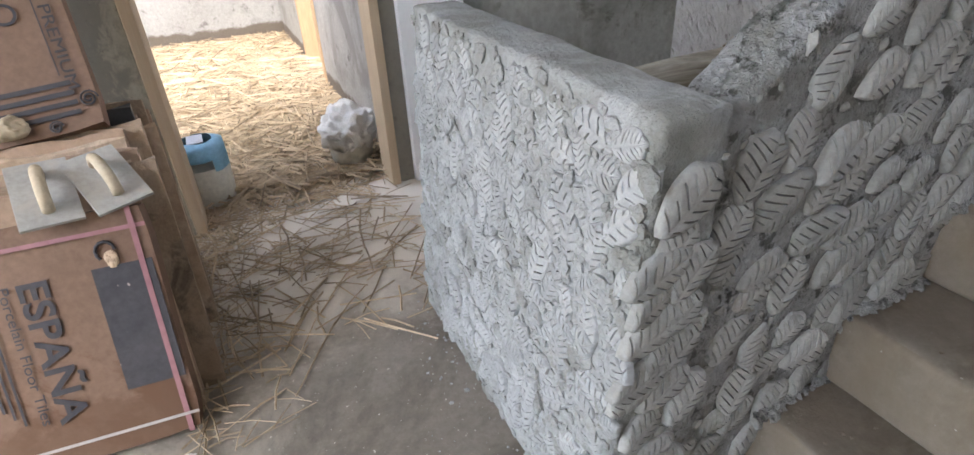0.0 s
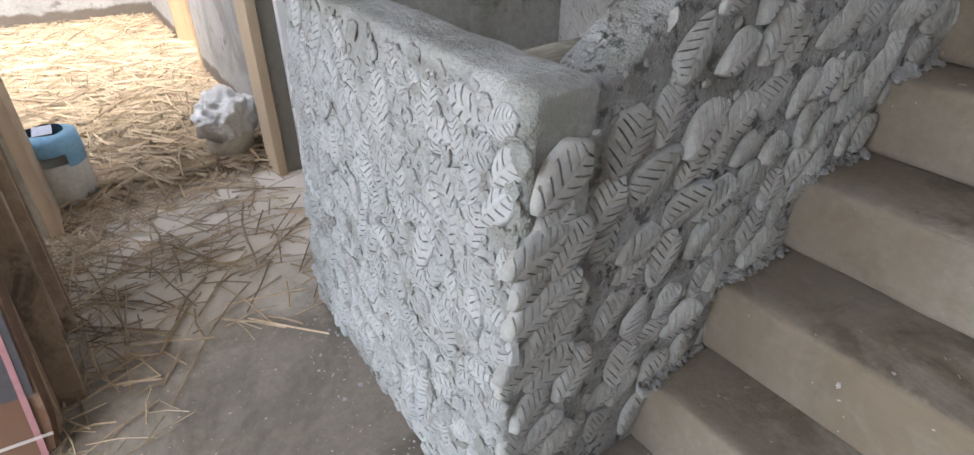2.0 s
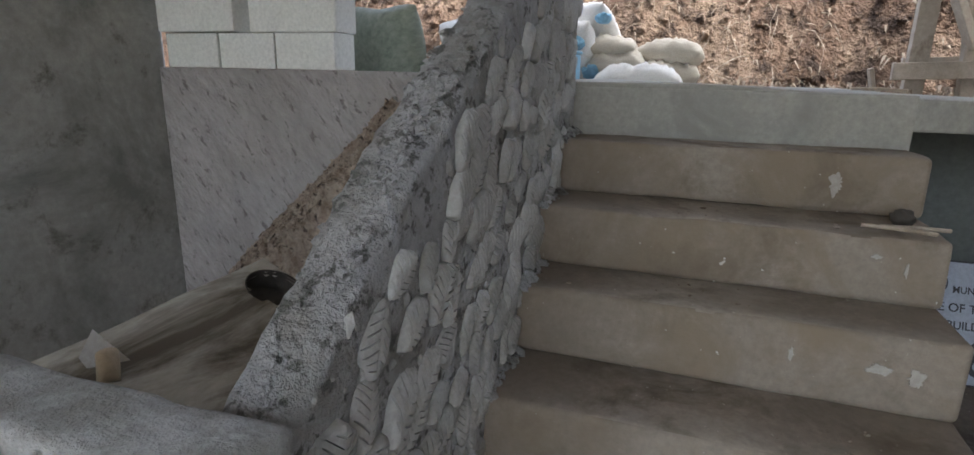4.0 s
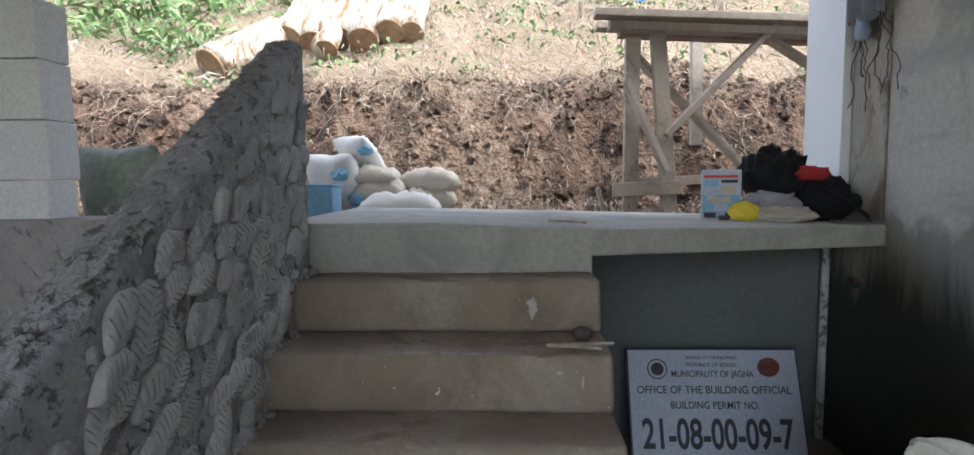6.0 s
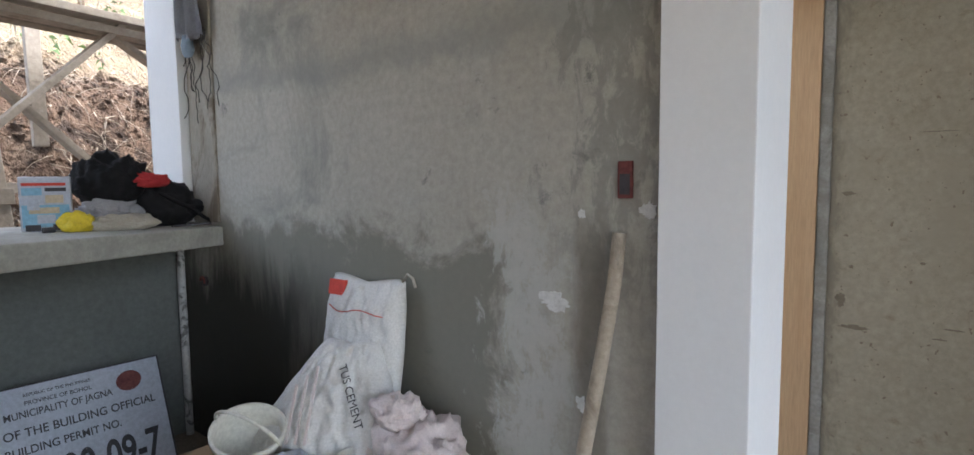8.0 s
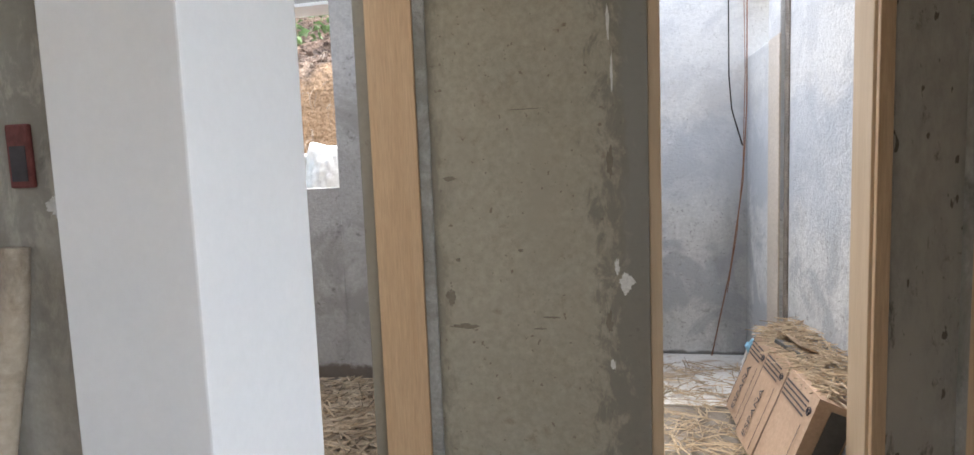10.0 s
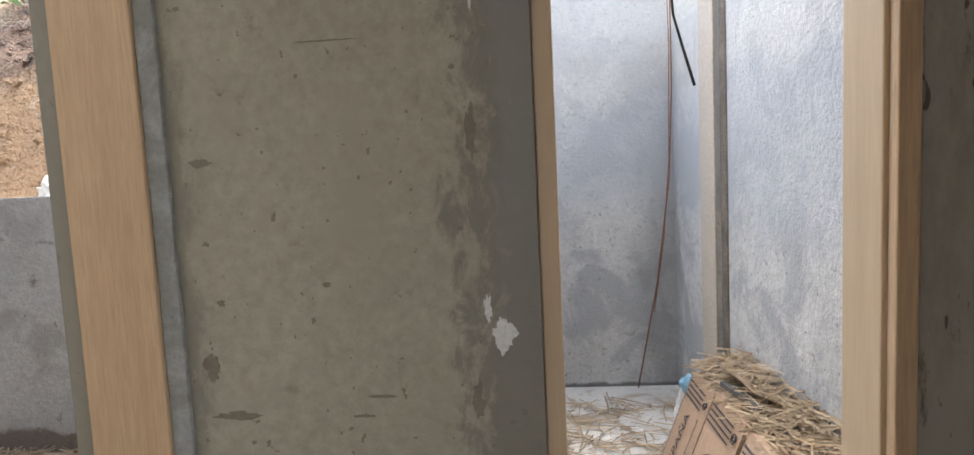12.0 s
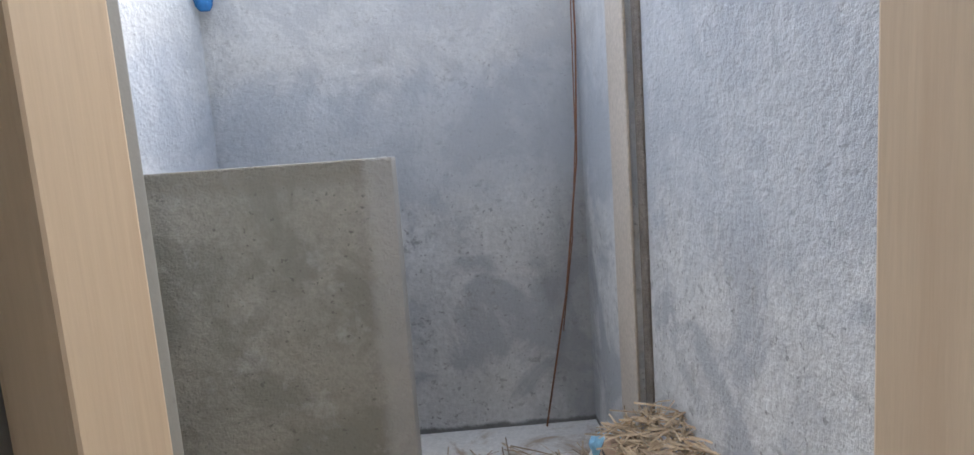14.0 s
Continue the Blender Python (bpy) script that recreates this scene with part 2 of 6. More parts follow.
# Brown stains, plus inner-corner shade painted in towards the balustrade.
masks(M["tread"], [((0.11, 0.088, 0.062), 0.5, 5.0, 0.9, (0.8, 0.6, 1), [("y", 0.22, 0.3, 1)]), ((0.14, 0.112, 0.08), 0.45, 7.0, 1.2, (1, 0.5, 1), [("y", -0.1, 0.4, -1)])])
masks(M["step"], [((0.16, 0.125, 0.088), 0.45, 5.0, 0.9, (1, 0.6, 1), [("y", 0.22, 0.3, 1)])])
M["wall_streaked"] = surface("streaked_damp_plaster", (0.31, 0.295, 0.26), (0.39, 0.37, 0.325), 2.5, 34, 0.85, 0.3, 0.006, stain=(0.36, 0.34, 0.295), stain_at=(0.48, 0.58), stain_scale=3.0, stain2=(0.17, 0.155, 0.13), stain2_at=(0.585, 0.66), stain2_scale=21.0, stretch=(1, 1, 0.35), specks=(0.12, 0.105, 0.085), speck_scale=40, speck_at=0.69)
M["slab"] = surface("weathered_concrete_slab", (0.335, 0.325, 0.285), (0.43, 0.415, 0.37), 2.5, 50, 0.9, 0.3, 0.005, stain=(0.27, 0.26, 0.235), stain_at=(0.49, 0.62), stain_scale=2.4)
M["wood"] = surface("planed_pale_timber", (0.50, 0.345, 0.21), (0.58, 0.415, 0.265), 1.0, 12, 0.65, 0.15, 0.003, stretch=(14, 14, 0.8), stain=(0.42, 0.27, 0.15), stain_at=(0.55, 0.8), stain_scale=0.7)
M["wood_pale"] = surface("raw_pale_timber", (0.49, 0.375, 0.255), (0.55, 0.43, 0.30), 1.0, 12, 0.7, 0.1, 0.002, stretch=(14, 14, 0.8), stain=(0.45, 0.335, 0.225), stain_at=(0.5, 0.7), stain_scale=0.7, grainy=0.35)
# The dark blotches also stand in for shade under the bank's overhangs.
M["earth"] = surface("red_brown_earth", (0.085, 0.052, 0.036), (0.205, 0.135, 0.093), 1.8, 16, 0.97, 1.0, 0.12, stain=(0.28, 0.205, 0.148), stain_at=(0.53, 0.66), stain_scale=1.0, stain2=(0.045, 0.030, 0.022), stain2_at=(0.49, 0.60), stain2_scale=4.2)
# Orange soil by the window; pale upper slope with its glare painted in.
masks(M["earth"], [((0.40, 0.255, 0.14), 0.8, 2.0, 1.4, (1, 1, 1), [("y", -5.7, 0.2, -1), ("z", 2.35, 0.5, -1)]), ((0.34, 0.268, 0.178), 0.6, 1.3, 1.2, (1, 1, 1), [("z", 2.25, 0.5, 1), ("x", 5.0, 0.5, 1)])])


# ---- building blocks ----
def box(bm, x0, x1, y0, y1, z0, z1):
    vs = [bm.verts.new((x, y, z)) for z in (z0, z1) for y in (y0, y1) for x in (x0, x1)]
    for f in ((0, 2, 3, 1), (4, 5, 7, 6), (0, 1, 5, 4), (2, 6, 7, 3), (0, 4, 6, 2), (1, 3, 7, 5)):
        bm.faces.new([vs[i] for i in f])
    return vs


def prism(bm, pts, z0, z1):
    lo = [bm.verts.new((x, y, z0)) for x, y in pts]
    hi = [bm.verts.new((x, y, z1)) for x, y in pts]
    n = len(pts)
    bm.faces.new(list(reversed(lo)))
    bm.faces.new(hi)
    for i in range(n):
        bm.faces.new((lo[i], lo[(i + 1) % n], hi[(i + 1) % n], hi[i]))
    return lo + hi


def finish(name, bm, material, parent=None, label="", bevel=0.0, smooth=False):
    bmesh.ops.recalc_face_normals(bm, faces=bm.faces)
    if bevel:
        bmesh.ops.bevel(bm, geom=list(bm.edges), offset=bevel, segments=2, profile=0.6, affect="EDGES", clamp_overlap=True)
    me = bpy.data.meshes.new(name)
    bm.to_mesh(me)
    bm.free()
    if smooth:
        me.polygons.foreach_set("use_smooth", [True] * len(me.polygons))
    if material:
        me.materials.append(material)
    ob = new(name, me)
    if parent:
        ob.parent = parent
    if label:
        ob["label"] = label
    return ob


def part(name, bm, material, parent, label="", bevel=0.0, smooth=False):
    return finish(name, bm, material, parent, label, bevel, smooth)


def setting(name, boxes, material, label, category, bevel=0.004):
    bm = bmesh.new()
    for b in boxes:
        box(bm, *b)
    return tagged(finish(name, bm, material, bevel=bevel), label, category, kind="structure")


def thing(name, label, category, group="", at=None):
    ob = new(name)
    tagged(ob, label, category, group)
    if at:
        ob.matrix_basis = at
    return ob


# ---- structure ----
TOP = 3.0
LAND = 1.205
setting("floor", [(-4.15, 3.16, -5.5, 5.8, -0.15, 0.0)], M["floor"], "dusty bare concrete floor with dirt and loose straw", "floor", 0)
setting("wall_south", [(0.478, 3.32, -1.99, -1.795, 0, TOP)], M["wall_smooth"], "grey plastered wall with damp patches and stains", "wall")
setting("wall_panel", [(-0.422, 0.32, -3.2, -2.995, 0, TOP), (-1.13, -0.422, -3.2, -2.995, 2.1, TOP)], M["wall_panel"], "brownish grey plastered wall between two doorways", "wall")
setting("wall_panel_west", [(-1.5, -1.13, -3.22, -3.015, 0, TOP)], M["wall_streaked"], "dark grey plastered wall beside the doorway", "wall")
setting("wall_hall_west", [(-1.5, -1.32, -3.015, -2.95, 0, TOP), (-1.5, -1.32, -2.18, -2.0, 0, TOP), (-1.5, -1.32, -2.95, -2.18, 2.1, TOP), (-2.7, -1.5, -2.2, -2.0, 0, TOP)], M["wall_dark"], "dark grey plastered hall wall", "wall")
# Unseen walls, added to stop daylight entering through the hall doorway.
setting("wall_side_room", [(-2.85, -2.7, -3.38, -2.0, 0, TOP), (-2.7, -1.5, -3.38, -3.22, 0, TOP)], M["wall_dark"], "unseen side room walls added to keep light out of the hall", "wall")
setting("wall_door_header", [(0.32, 0.56, -2.995, -2.05, 2.12, TOP), (0.32, 0.56, -3.2, -2.995, 0, TOP)], M["wall_panel"], "plastered wall over and beside a doorway", "wall")
setting("column_white", [(0.26, 0.478, -2.05, -1.74, 0, TOP), (0.478, 0.56, -2.05, -1.99, 0, TOP)], M["wall_white"], "white painted square column", "column")
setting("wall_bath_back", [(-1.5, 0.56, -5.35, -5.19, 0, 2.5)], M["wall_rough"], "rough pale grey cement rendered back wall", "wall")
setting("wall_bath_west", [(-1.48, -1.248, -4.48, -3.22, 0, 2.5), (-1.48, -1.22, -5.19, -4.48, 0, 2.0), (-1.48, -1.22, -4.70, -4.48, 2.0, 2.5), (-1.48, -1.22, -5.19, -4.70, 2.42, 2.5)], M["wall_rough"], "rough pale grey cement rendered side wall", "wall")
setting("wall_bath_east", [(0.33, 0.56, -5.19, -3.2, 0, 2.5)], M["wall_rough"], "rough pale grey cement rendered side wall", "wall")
setting("wall_partition", [(-0.47, 0.33, -4.71, -4.59, 0, 1.265)], M["partition"], "low cement rendered partition wall in the bathroom", "wall", 0.006)
setting("wall_room_south", [(0.56, 1.35, -4.68, -4.48, 0, TOP), (1.35, 2.48, -4.68, -4.48, 0, 1.26), (2.48, 3.4, -4.68, -4.48, 0, TOP), (1.35, 2.48, -4.68, -4.48, 2.4, TOP)], M["wall_room"], "grey cement rendered wall with an open window hole", "wall")
setting("wall_room_east", [(3.15, 3.35, -4.48, -1.99, 0, TOP)], M["wall_room"], "pale cement rendered wall", "wall")
setting("wall_north_left", [(-4.0, -0.24, 2.22, 2.4, 0, TOP)], M["wall_panel"], "grey plastered wall beside the straw room doorway", "wall")
setting("wall_north_right", [(0.595, 0.662, 2.27, 2.4, 0, TOP), (-0.24, 0.595, 2.22, 2.4, 2.1, TOP)], M["wall_panel"], "grey plastered wall beside the straw room doorway", "wall")
setting("column_north", [(0.662, 0.935, 2.24, 2.4, 0, TOP)], M["wall_white"], "white painted column beside a doorway", "column")
setting("wall_north_dark", [(0.935, 2.1, 2.3, 2.45, 0, TOP)], M["wall_dark"], "dark damp cement rendered wall", "wall")
setting("wall_straw_back", [(-4.0, 0.8, 5.68, 5.85, 0, TOP)], M["wall_room"], "grey cement rendered back wall of the straw room", "wall")
setting("wall_straw_east", [(0.62, 0.8, 2.4, 3.85, 0, TOP), (0.62, 0.8, 4.57, 5.68, 0, TOP), (0.62, 0.8, 3.85, 4.57, 2.1, TOP)], M["wall_room"], "grey cement rendered side wall", "wall")
setting("wall_west", [(-4.15, -4.0, 2.22, 5.85, 0, TOP)], M["wall_smooth"], "plastered end wall beside the wide open front", "wall")
setting("retaining_wall", [(2.07, 2.3, 0.66, 2.3, 0, 1.235)], M["cement_trowelled"], "rough mortared retaining wall", "wall", 0.01)
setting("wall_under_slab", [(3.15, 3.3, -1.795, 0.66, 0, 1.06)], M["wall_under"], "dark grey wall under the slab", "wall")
# Out-of-view ceiling, added so less sky reaches the straw room.
setting("ceiling_straw_room", [(-4.0, 0.8, 3.9, 5.85, TOP, TOP + 0.12)], M["cement"], "unseen concrete ceiling added to cut sky light in the straw room", "ceiling", 0)
# Invented wall, never in view: blocks southwest light from the balustrade side.
setting("wall_porch_south", [(-6.2, -2.85, -2.2, -2.0, 0, TOP)], M["wall_dark"], "unseen plain grey wall added to block light from the southwest", "wall")
# Added overhead out of view; its depth sets how dim the room gets.
setting("ceiling_window_room", [(0.565, 3.35, -4.68, -3.6, TOP, TOP + 0.12)], M["cement"], "unseen partial ceiling added to dim the window room", "ceiling", 0)
# Unseen added ceiling: white to bounce fill light, extended east to shade the landing.
setting("ceiling", [(-2.8, 3.45, -2.1, 2.45, TOP, TOP + 0.12), (-2.85, 0.56, -3.38, -2.1, TOP, TOP + 0.12)], M["wall_white"], "unseen white ceiling added to bounce light into the hall", "ceiling", 0)

# stairs
NOSE = [0.81, 0.993, 1.225, 1.465, 1.66, 1.885, 2.09]
RISE = [0.19, 0.37, 0.545, 0.725, 0.89, 1.05, LAND]
stairs = thing("staircase", "worn bare concrete staircase of seven steps", "staircase")
stairs["kind"] = "structure"
for i in range(6):
    bm = bmesh.new()
    box(bm, NOSE[i], 2.079, -0.43, 0.56, (RISE[i - 1] if i else 0), RISE[i])
    bmesh.ops.bevel(bm, geom=list(bm.edges), offset=0.016, segments=3, profile=0.55, affect="EDGES", clamp_overlap=True)
    for axis, a, b, n in ((1, -0.43, 0.56, 24), (0, NOSE[i], min(NOSE[i] + 0.3, 2.07), 8)):
        for k in range(1, n):
            at, way = Vector((0, 0, RISE[i])), Vector((0, 0, 0))
            at[axis], way[axis] = a + (b - a) * k / n, 1
            bmesh.ops.bisect_plane(bm, geom=bm.verts[:] + bm.edges[:] + bm.faces[:], plane_co=at, plane_no=way)
    bm.normal_update()
    for v in bm.verts:
        edge = max(0.0, 1 - (v.co.x - NOSE[i]) / 0.04) * max(0.0, 1 - (RISE[i] - v.co.z) / 0.05)
        v.co += v.normal * (0.004 * noise.fractal(v.co * 6, 0.8, 2.1, 4) - edge * 0.010 * abs(noise.noise(v.co * 11)))
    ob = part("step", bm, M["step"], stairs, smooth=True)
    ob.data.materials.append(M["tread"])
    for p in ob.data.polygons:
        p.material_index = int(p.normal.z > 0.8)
bm = bmesh.new()
box(bm, 2.08, 3.15, -0.43, 0.66, 0.0, 1.2)
part("stair_base", bm, M["slab"], stairs, bevel=0.008)
bm = bmesh.new()
vs = prism(bm, [(2.085, 0.66), (2.085, 0.1), (2.105, -0.43), (2.40, -1.11), (2.70, -1.795), (3.32, -1.795), (3.32, 0.66)], 1.0, LAND)
for v in vs:
    top = v.co.z > 1.1
    drop = (LAND - 1.150) * max(0.0, (0.1 - v.co.y) / 1.9) if v.co.y < 0.1 else -0.012
    v.co.z = (LAND if top else 1.112) - drop
tagged(finish("landing_slab", bm, M["slab"], bevel=0.008), "weathered concrete landing slab at the top of the stairs", "landing", kind="structure")

# ---- ground ----
def ground_height(x, y):
    n = noise.fractal(Vector((x * 0.5, y * 0.5, 0)), 0.8, 2.2, 5) * 0.22
    f = noise.fractal(Vector((x * 2.3, y * 2.3, 3)), 0.7, 2.2, 4) * 0.10
    edge = 4.6 + 0.45 * noise.noise(Vector((y * 0.6, 2, 0))) + 0.16 * noise.noise(Vector((y * 2.1, 5, 0)))
    k = max(0.0, min(1.0, (x - edge) / 0.5))
    bank = k * k * (3 - 2 * k) * 0.95
    hill = 25 * math.tanh(max(0.0, x - edge - 0.5) * 0.52 / 25)
    cut = 6.08 + 0.3 * noise.noise(Vector((x * 0.7, 9, 0)))
    j = max(0.0, min(1.0, (-y - cut) / 1.0))
    south = j * j * (3 - 2 * j) * 1.5 + 25 * math.tanh(max(0.0, -y - cut - 1.0) * 0.55 / 25)
    face = 4 * k * (1 - k) + 4 * j * (1 - j)
    z = 1.08 + max(bank + hill, south) + (n + f * (1 + 2.6 * face)) * (0.12 + 0.88 * max(k, j))
    low = -0.17 + 0.03 * n
    inside = x < 2.25 or (x < 3.22 and y < 0.6)
    if x < -4.3 and y > -6:
        return low
    if inside and -5.23 < y:
        return low - 0.1
    if x <= 2.25 and y <= -5.23:
        west = max(0.0, min(1.0, (x + 14) / 8))
        return low + (z - low) * west
    return z


xs = sorted([-4.4 - 1.3 * 1.2 ** i for i in range(27)] + [-4.2 + 0.5 * i for i in range(13)] + [2.24, 2.29, 3.16, 3.19, 3.23] + [2.4 + 0.1 * i for i in range(8)] + [3.3 + 0.085 * i for i in range(85)] + [10.6 * 1.13 ** i for i in range(1, 32)])
ys = sorted([-10.2 + 0.11 * i for i in range(150) if abs(-10.2 + 0.11 * i + 5.25) > 0.06] + [-5.22, -5.28] + [6.4 + 1.2 * 1.17 ** i for i in range(28)] + [-10.3 - 1.2 * 1.17 ** i for i in range(28)])
bm = bmesh.new()
grid = [[bm.verts.new((x, y, ground_height(x, y))) for y in ys] for x in xs]
for a, b in zip(grid, grid[1:]):
    for i in range(len(ys) - 1):
        bm.faces.new((a[i], b[i], b[i + 1], a[i + 1]))
tagged(finish("ground", bm, M["earth"], smooth=True), "red brown earth bank and slope", "ground", kind="structure")

# ---- more materials ----
M["leaf"] = surface("pressed_cement_leaf", (0.36, 0.357, 0.335), (0.45, 0.445, 0.42), 6.0, 110, 0.95, 0.5, 0.004, stain=(0.27, 0.265, 0.24), stain_at=(0.55, 0.75), stain_scale=7, vary=0.18)
M["leaf_dry"] = surface("pale_cement_leaf", (0.36, 0.365, 0.36), (0.45, 0.455, 0.45), 6.0, 110, 0.95, 0.5, 0.004, stain=(0.28, 0.285, 0.275), stain_at=(0.55, 0.75), stain_scale=7, vary=0.15)
# Floor of the leaf cuts: their shade put into a dark colour.
M["crevice"] = surface("shaded_cut_floor", (0.075, 0.074, 0.068), (0.12, 0.118, 0.11), 8.0, 90, 0.98, 0.2, 0.002)
M["carton_kraft"] = surface("pale_kraft_carton", (0.40, 0.275, 0.19), (0.48, 0.345, 0.25), 3.0, 60, 0.8, 0.12, 0.003, stain=(0.30, 0.19, 0.12), stain_at=(0.56, 0.66), stain_scale=3.0, vary=0.15)
M["carton"] = surface("brown_carton", (0.19, 0.118, 0.081), (0.235, 0.148, 0.104), 3.0, 60, 0.8, 0.12, 0.003, stain=(0.14, 0.075, 0.045), stain_at=(0.54, 0.60), stain_scale=2.4, vary=0.12)
masks(M["carton"], [((0.14, 0.08, 0.05), 0.75, 5.0, 0.35, (1, 1, 1), [("z", 0.13, 0.05, -1)])])
M["carton_edge"] = surface("torn_carton_edge", (0.44, 0.31, 0.21), (0.64, 0.50, 0.37), 8.0, 50, 0.9, 0.5, 0.01, vary=0.5, stain=(0.12, 0.09, 0.07), stain_at=(0.55, 0.7), stain_scale=6)
M["ink"] = surface("black_print_and_hole_shade", (0.045, 0.043, 0.05), (0.08, 0.075, 0.08), 5.0, 60, 0.7, 0.05, 0.002, specks=(0.35, 0.3, 0.27), speck_scale=50, speck_at=0.73)
M["strap"] = surface("magenta_strap", (0.32, 0.15, 0.165), (0.37, 0.19, 0.20), 5, 40, 0.6, 0.05, 0.002)
M["strap_white"] = surface("white_strap", (0.42, 0.37, 0.345), (0.50, 0.45, 0.425), 5, 40, 0.6, 0.05, 0.002)
# Near-black stand-in for the shade in gaps between and inside cartons.
M["dark_gap"] = surface("near_black_gap_shade", (0.05, 0.05, 0.052), (0.09, 0.09, 0.09), 6, 40, 0.5, 0.3, 0.01)
M["straw"] = surface("dry_straw", (0.36, 0.27, 0.175), (0.55, 0.44, 0.31), 9.0, 90, 0.7, 0.2, 0.003, stain=(0.30, 0.20, 0.11), stain_at=(0.55, 0.7), stain_scale=11, island=0.45)
M["sack"] = surface("white_woven_sack", (0.62, 0.61, 0.585), (0.72, 0.71, 0.69), 3.0, 140, 0.6, 0.35, 0.006, stain=(0.42, 0.37, 0.30), stain_at=(0.58, 0.72), stain_scale=4.0, local=True)
M["sack_kraft"] = surface("dusty_beige_sack", (0.42, 0.38, 0.31), (0.56, 0.52, 0.44), 3.0, 140, 0.75, 0.35, 0.006, stain=(0.36, 0.31, 0.24), stain_at=(0.55, 0.72), stain_scale=4.0, local=True)
M["sack_pink"] = surface("pinkish_white_sack", (0.62, 0.52, 0.50), (0.70, 0.63, 0.61), 3.0, 140, 0.65, 0.35, 0.006, stain=(0.42, 0.33, 0.28), stain_at=(0.58, 0.72), stain_scale=5.0, local=True)
M["sack_green"] = surface("green_grey_woven_sack", (0.16, 0.19, 0.15), (0.30, 0.33, 0.27), 5.0, 120, 0.7, 0.4, 0.006, local=True, stretch=(8, 8, 1))
M["plastic_white"] = surface("dirty_white_plastic", (0.62, 0.60, 0.52), (0.70, 0.69, 0.62), 4.0, 60, 0.45, 0.05, 0.002, stain=(0.40, 0.36, 0.29), stain_at=(0.6, 0.75), stain_scale=5.0)
M["blue"] = surface("blue_plastic", (0.03, 0.16, 0.42), (0.05, 0.24, 0.52), 5, 60, 0.5, 0.2, 0.004)
M["blue_pale"] = surface("pale_blue_print", (0.16, 0.36, 0.52), (0.26, 0.46, 0.60), 5, 60, 0.6, 0.2, 0.004)
M["red"] = surface("red_print", (0.55, 0.05, 0.04), (0.62, 0.09, 0.06), 8, 60, 0.6, 0.1, 0.003)
M["maroon"] = surface("maroon_box_inside", (0.11, 0.03, 0.03), (0.22, 0.07, 0.06), 30, 80, 0.6, 0.3, 0.004)
M["sign_white"] = surface("glossy_white_sign_film", (0.42, 0.45, 0.52), (0.48, 0.51, 0.58), 2, 60, 0.35, 0.03, 0.002)
M["grey_timber"] = surface("weathered_grey_timber", (0.31, 0.265, 0.215), (0.45, 0.40, 0.34), 4.0, 40, 0.9, 0.5, 0.006, stain=(0.15, 0.12, 0.09), stain_at=(0.55, 0.72), stain_scale=5, vary=0.2)
M["log"] = surface("pale_stripped_trunk", (0.44, 0.365, 0.275), (0.66, 0.60, 0.52), 5.0, 30, 0.9, 1.0, 0.05, stain=(0.24, 0.14, 0.07), stain_at=(0.49, 0.58), stain_scale=6.0, stretch=(0.35, 1.6, 0.5), stain2=(0.10, 0.065, 0.035), stain2_at=(0.60, 0.66), stain2_scale=7.0)
M["log_end"] = surface("dark_sawn_end", (0.15, 0.09, 0.05), (0.28, 0.18, 0.10), 9, 60, 0.95, 0.5, 0.01)
M["black_cloth"] = surface("black_fabric", (0.006, 0.006, 0.007), (0.014, 0.014, 0.016), 7, 150, 0.85, 0.4, 0.006)
M["red_cloth"] = surface("red_fabric", (0.40, 0.03, 0.035), (0.48, 0.05, 0.05), 7, 150, 0.85, 0.3, 0.006)
M["grey_cloth"] = surface("grey_fabric", (0.30, 0.30, 0.32), (0.40, 0.40, 0.42), 7, 150, 0.9, 0.4, 0.006)
M["faded_blue"] = surface("faded_blue_grey_fabric", (0.20, 0.26, 0.32), (0.29, 0.35, 0.41), 7, 150, 0.9, 0.4, 0.006)
M["yellow"] = surface("yellow_print", (0.70, 0.52, 0.03), (0.76, 0.60, 0.06), 6, 60, 0.5, 0.1, 0.003)
M["steel"] = surface("dull_trowel_steel", (0.35, 0.335, 0.305), (0.45, 0.435, 0.40), 6, 70, 0.7, 0.1, 0.002, stain=(0.42, 0.38, 0.33), stain_at=(0.5, 0.65), stain_scale=8)
M["cream"] = surface("cream_handle", (0.46, 0.37, 0.25), (0.56, 0.47, 0.34), 9, 70, 0.7, 0.15, 0.003)
M["block"] = surface("pale_painted_block", (0.66, 0.67, 0.62), (0.73, 0.73, 0.69), 3, 80, 0.9, 0.3, 0.004)
M["gravel"] = surface("mixed_brown_gravel", (0.20, 0.14, 0.10), (0.52, 0.43, 0.34), 28, 60, 0.95, 1.0, 0.02, stain=(0.06, 0.045, 0.035), stain_at=(0.55, 0.62), stain_scale=22)
M["board"] = surface("muddy_plywood", (0.42, 0.39, 0.32), (0.50, 0.47, 0.40), 3, 30, 0.85, 0.3, 0.006, stain=(0.13, 0.11, 0.08), stain_at=(0.53, 0.64), stain_scale=1.9, stretch=(0.6, 1.6, 1))
M["cable"] = surface("dark_cable", (0.03, 0.028, 0.026), (0.06, 0.05, 0.045), 20, 60, 0.6, 0.1, 0.002)
M["rust"] = surface("rusty_rod", (0.22, 0.10, 0.06), (0.30, 0.16, 0.10), 20, 90, 0.9, 0.3, 0.003)
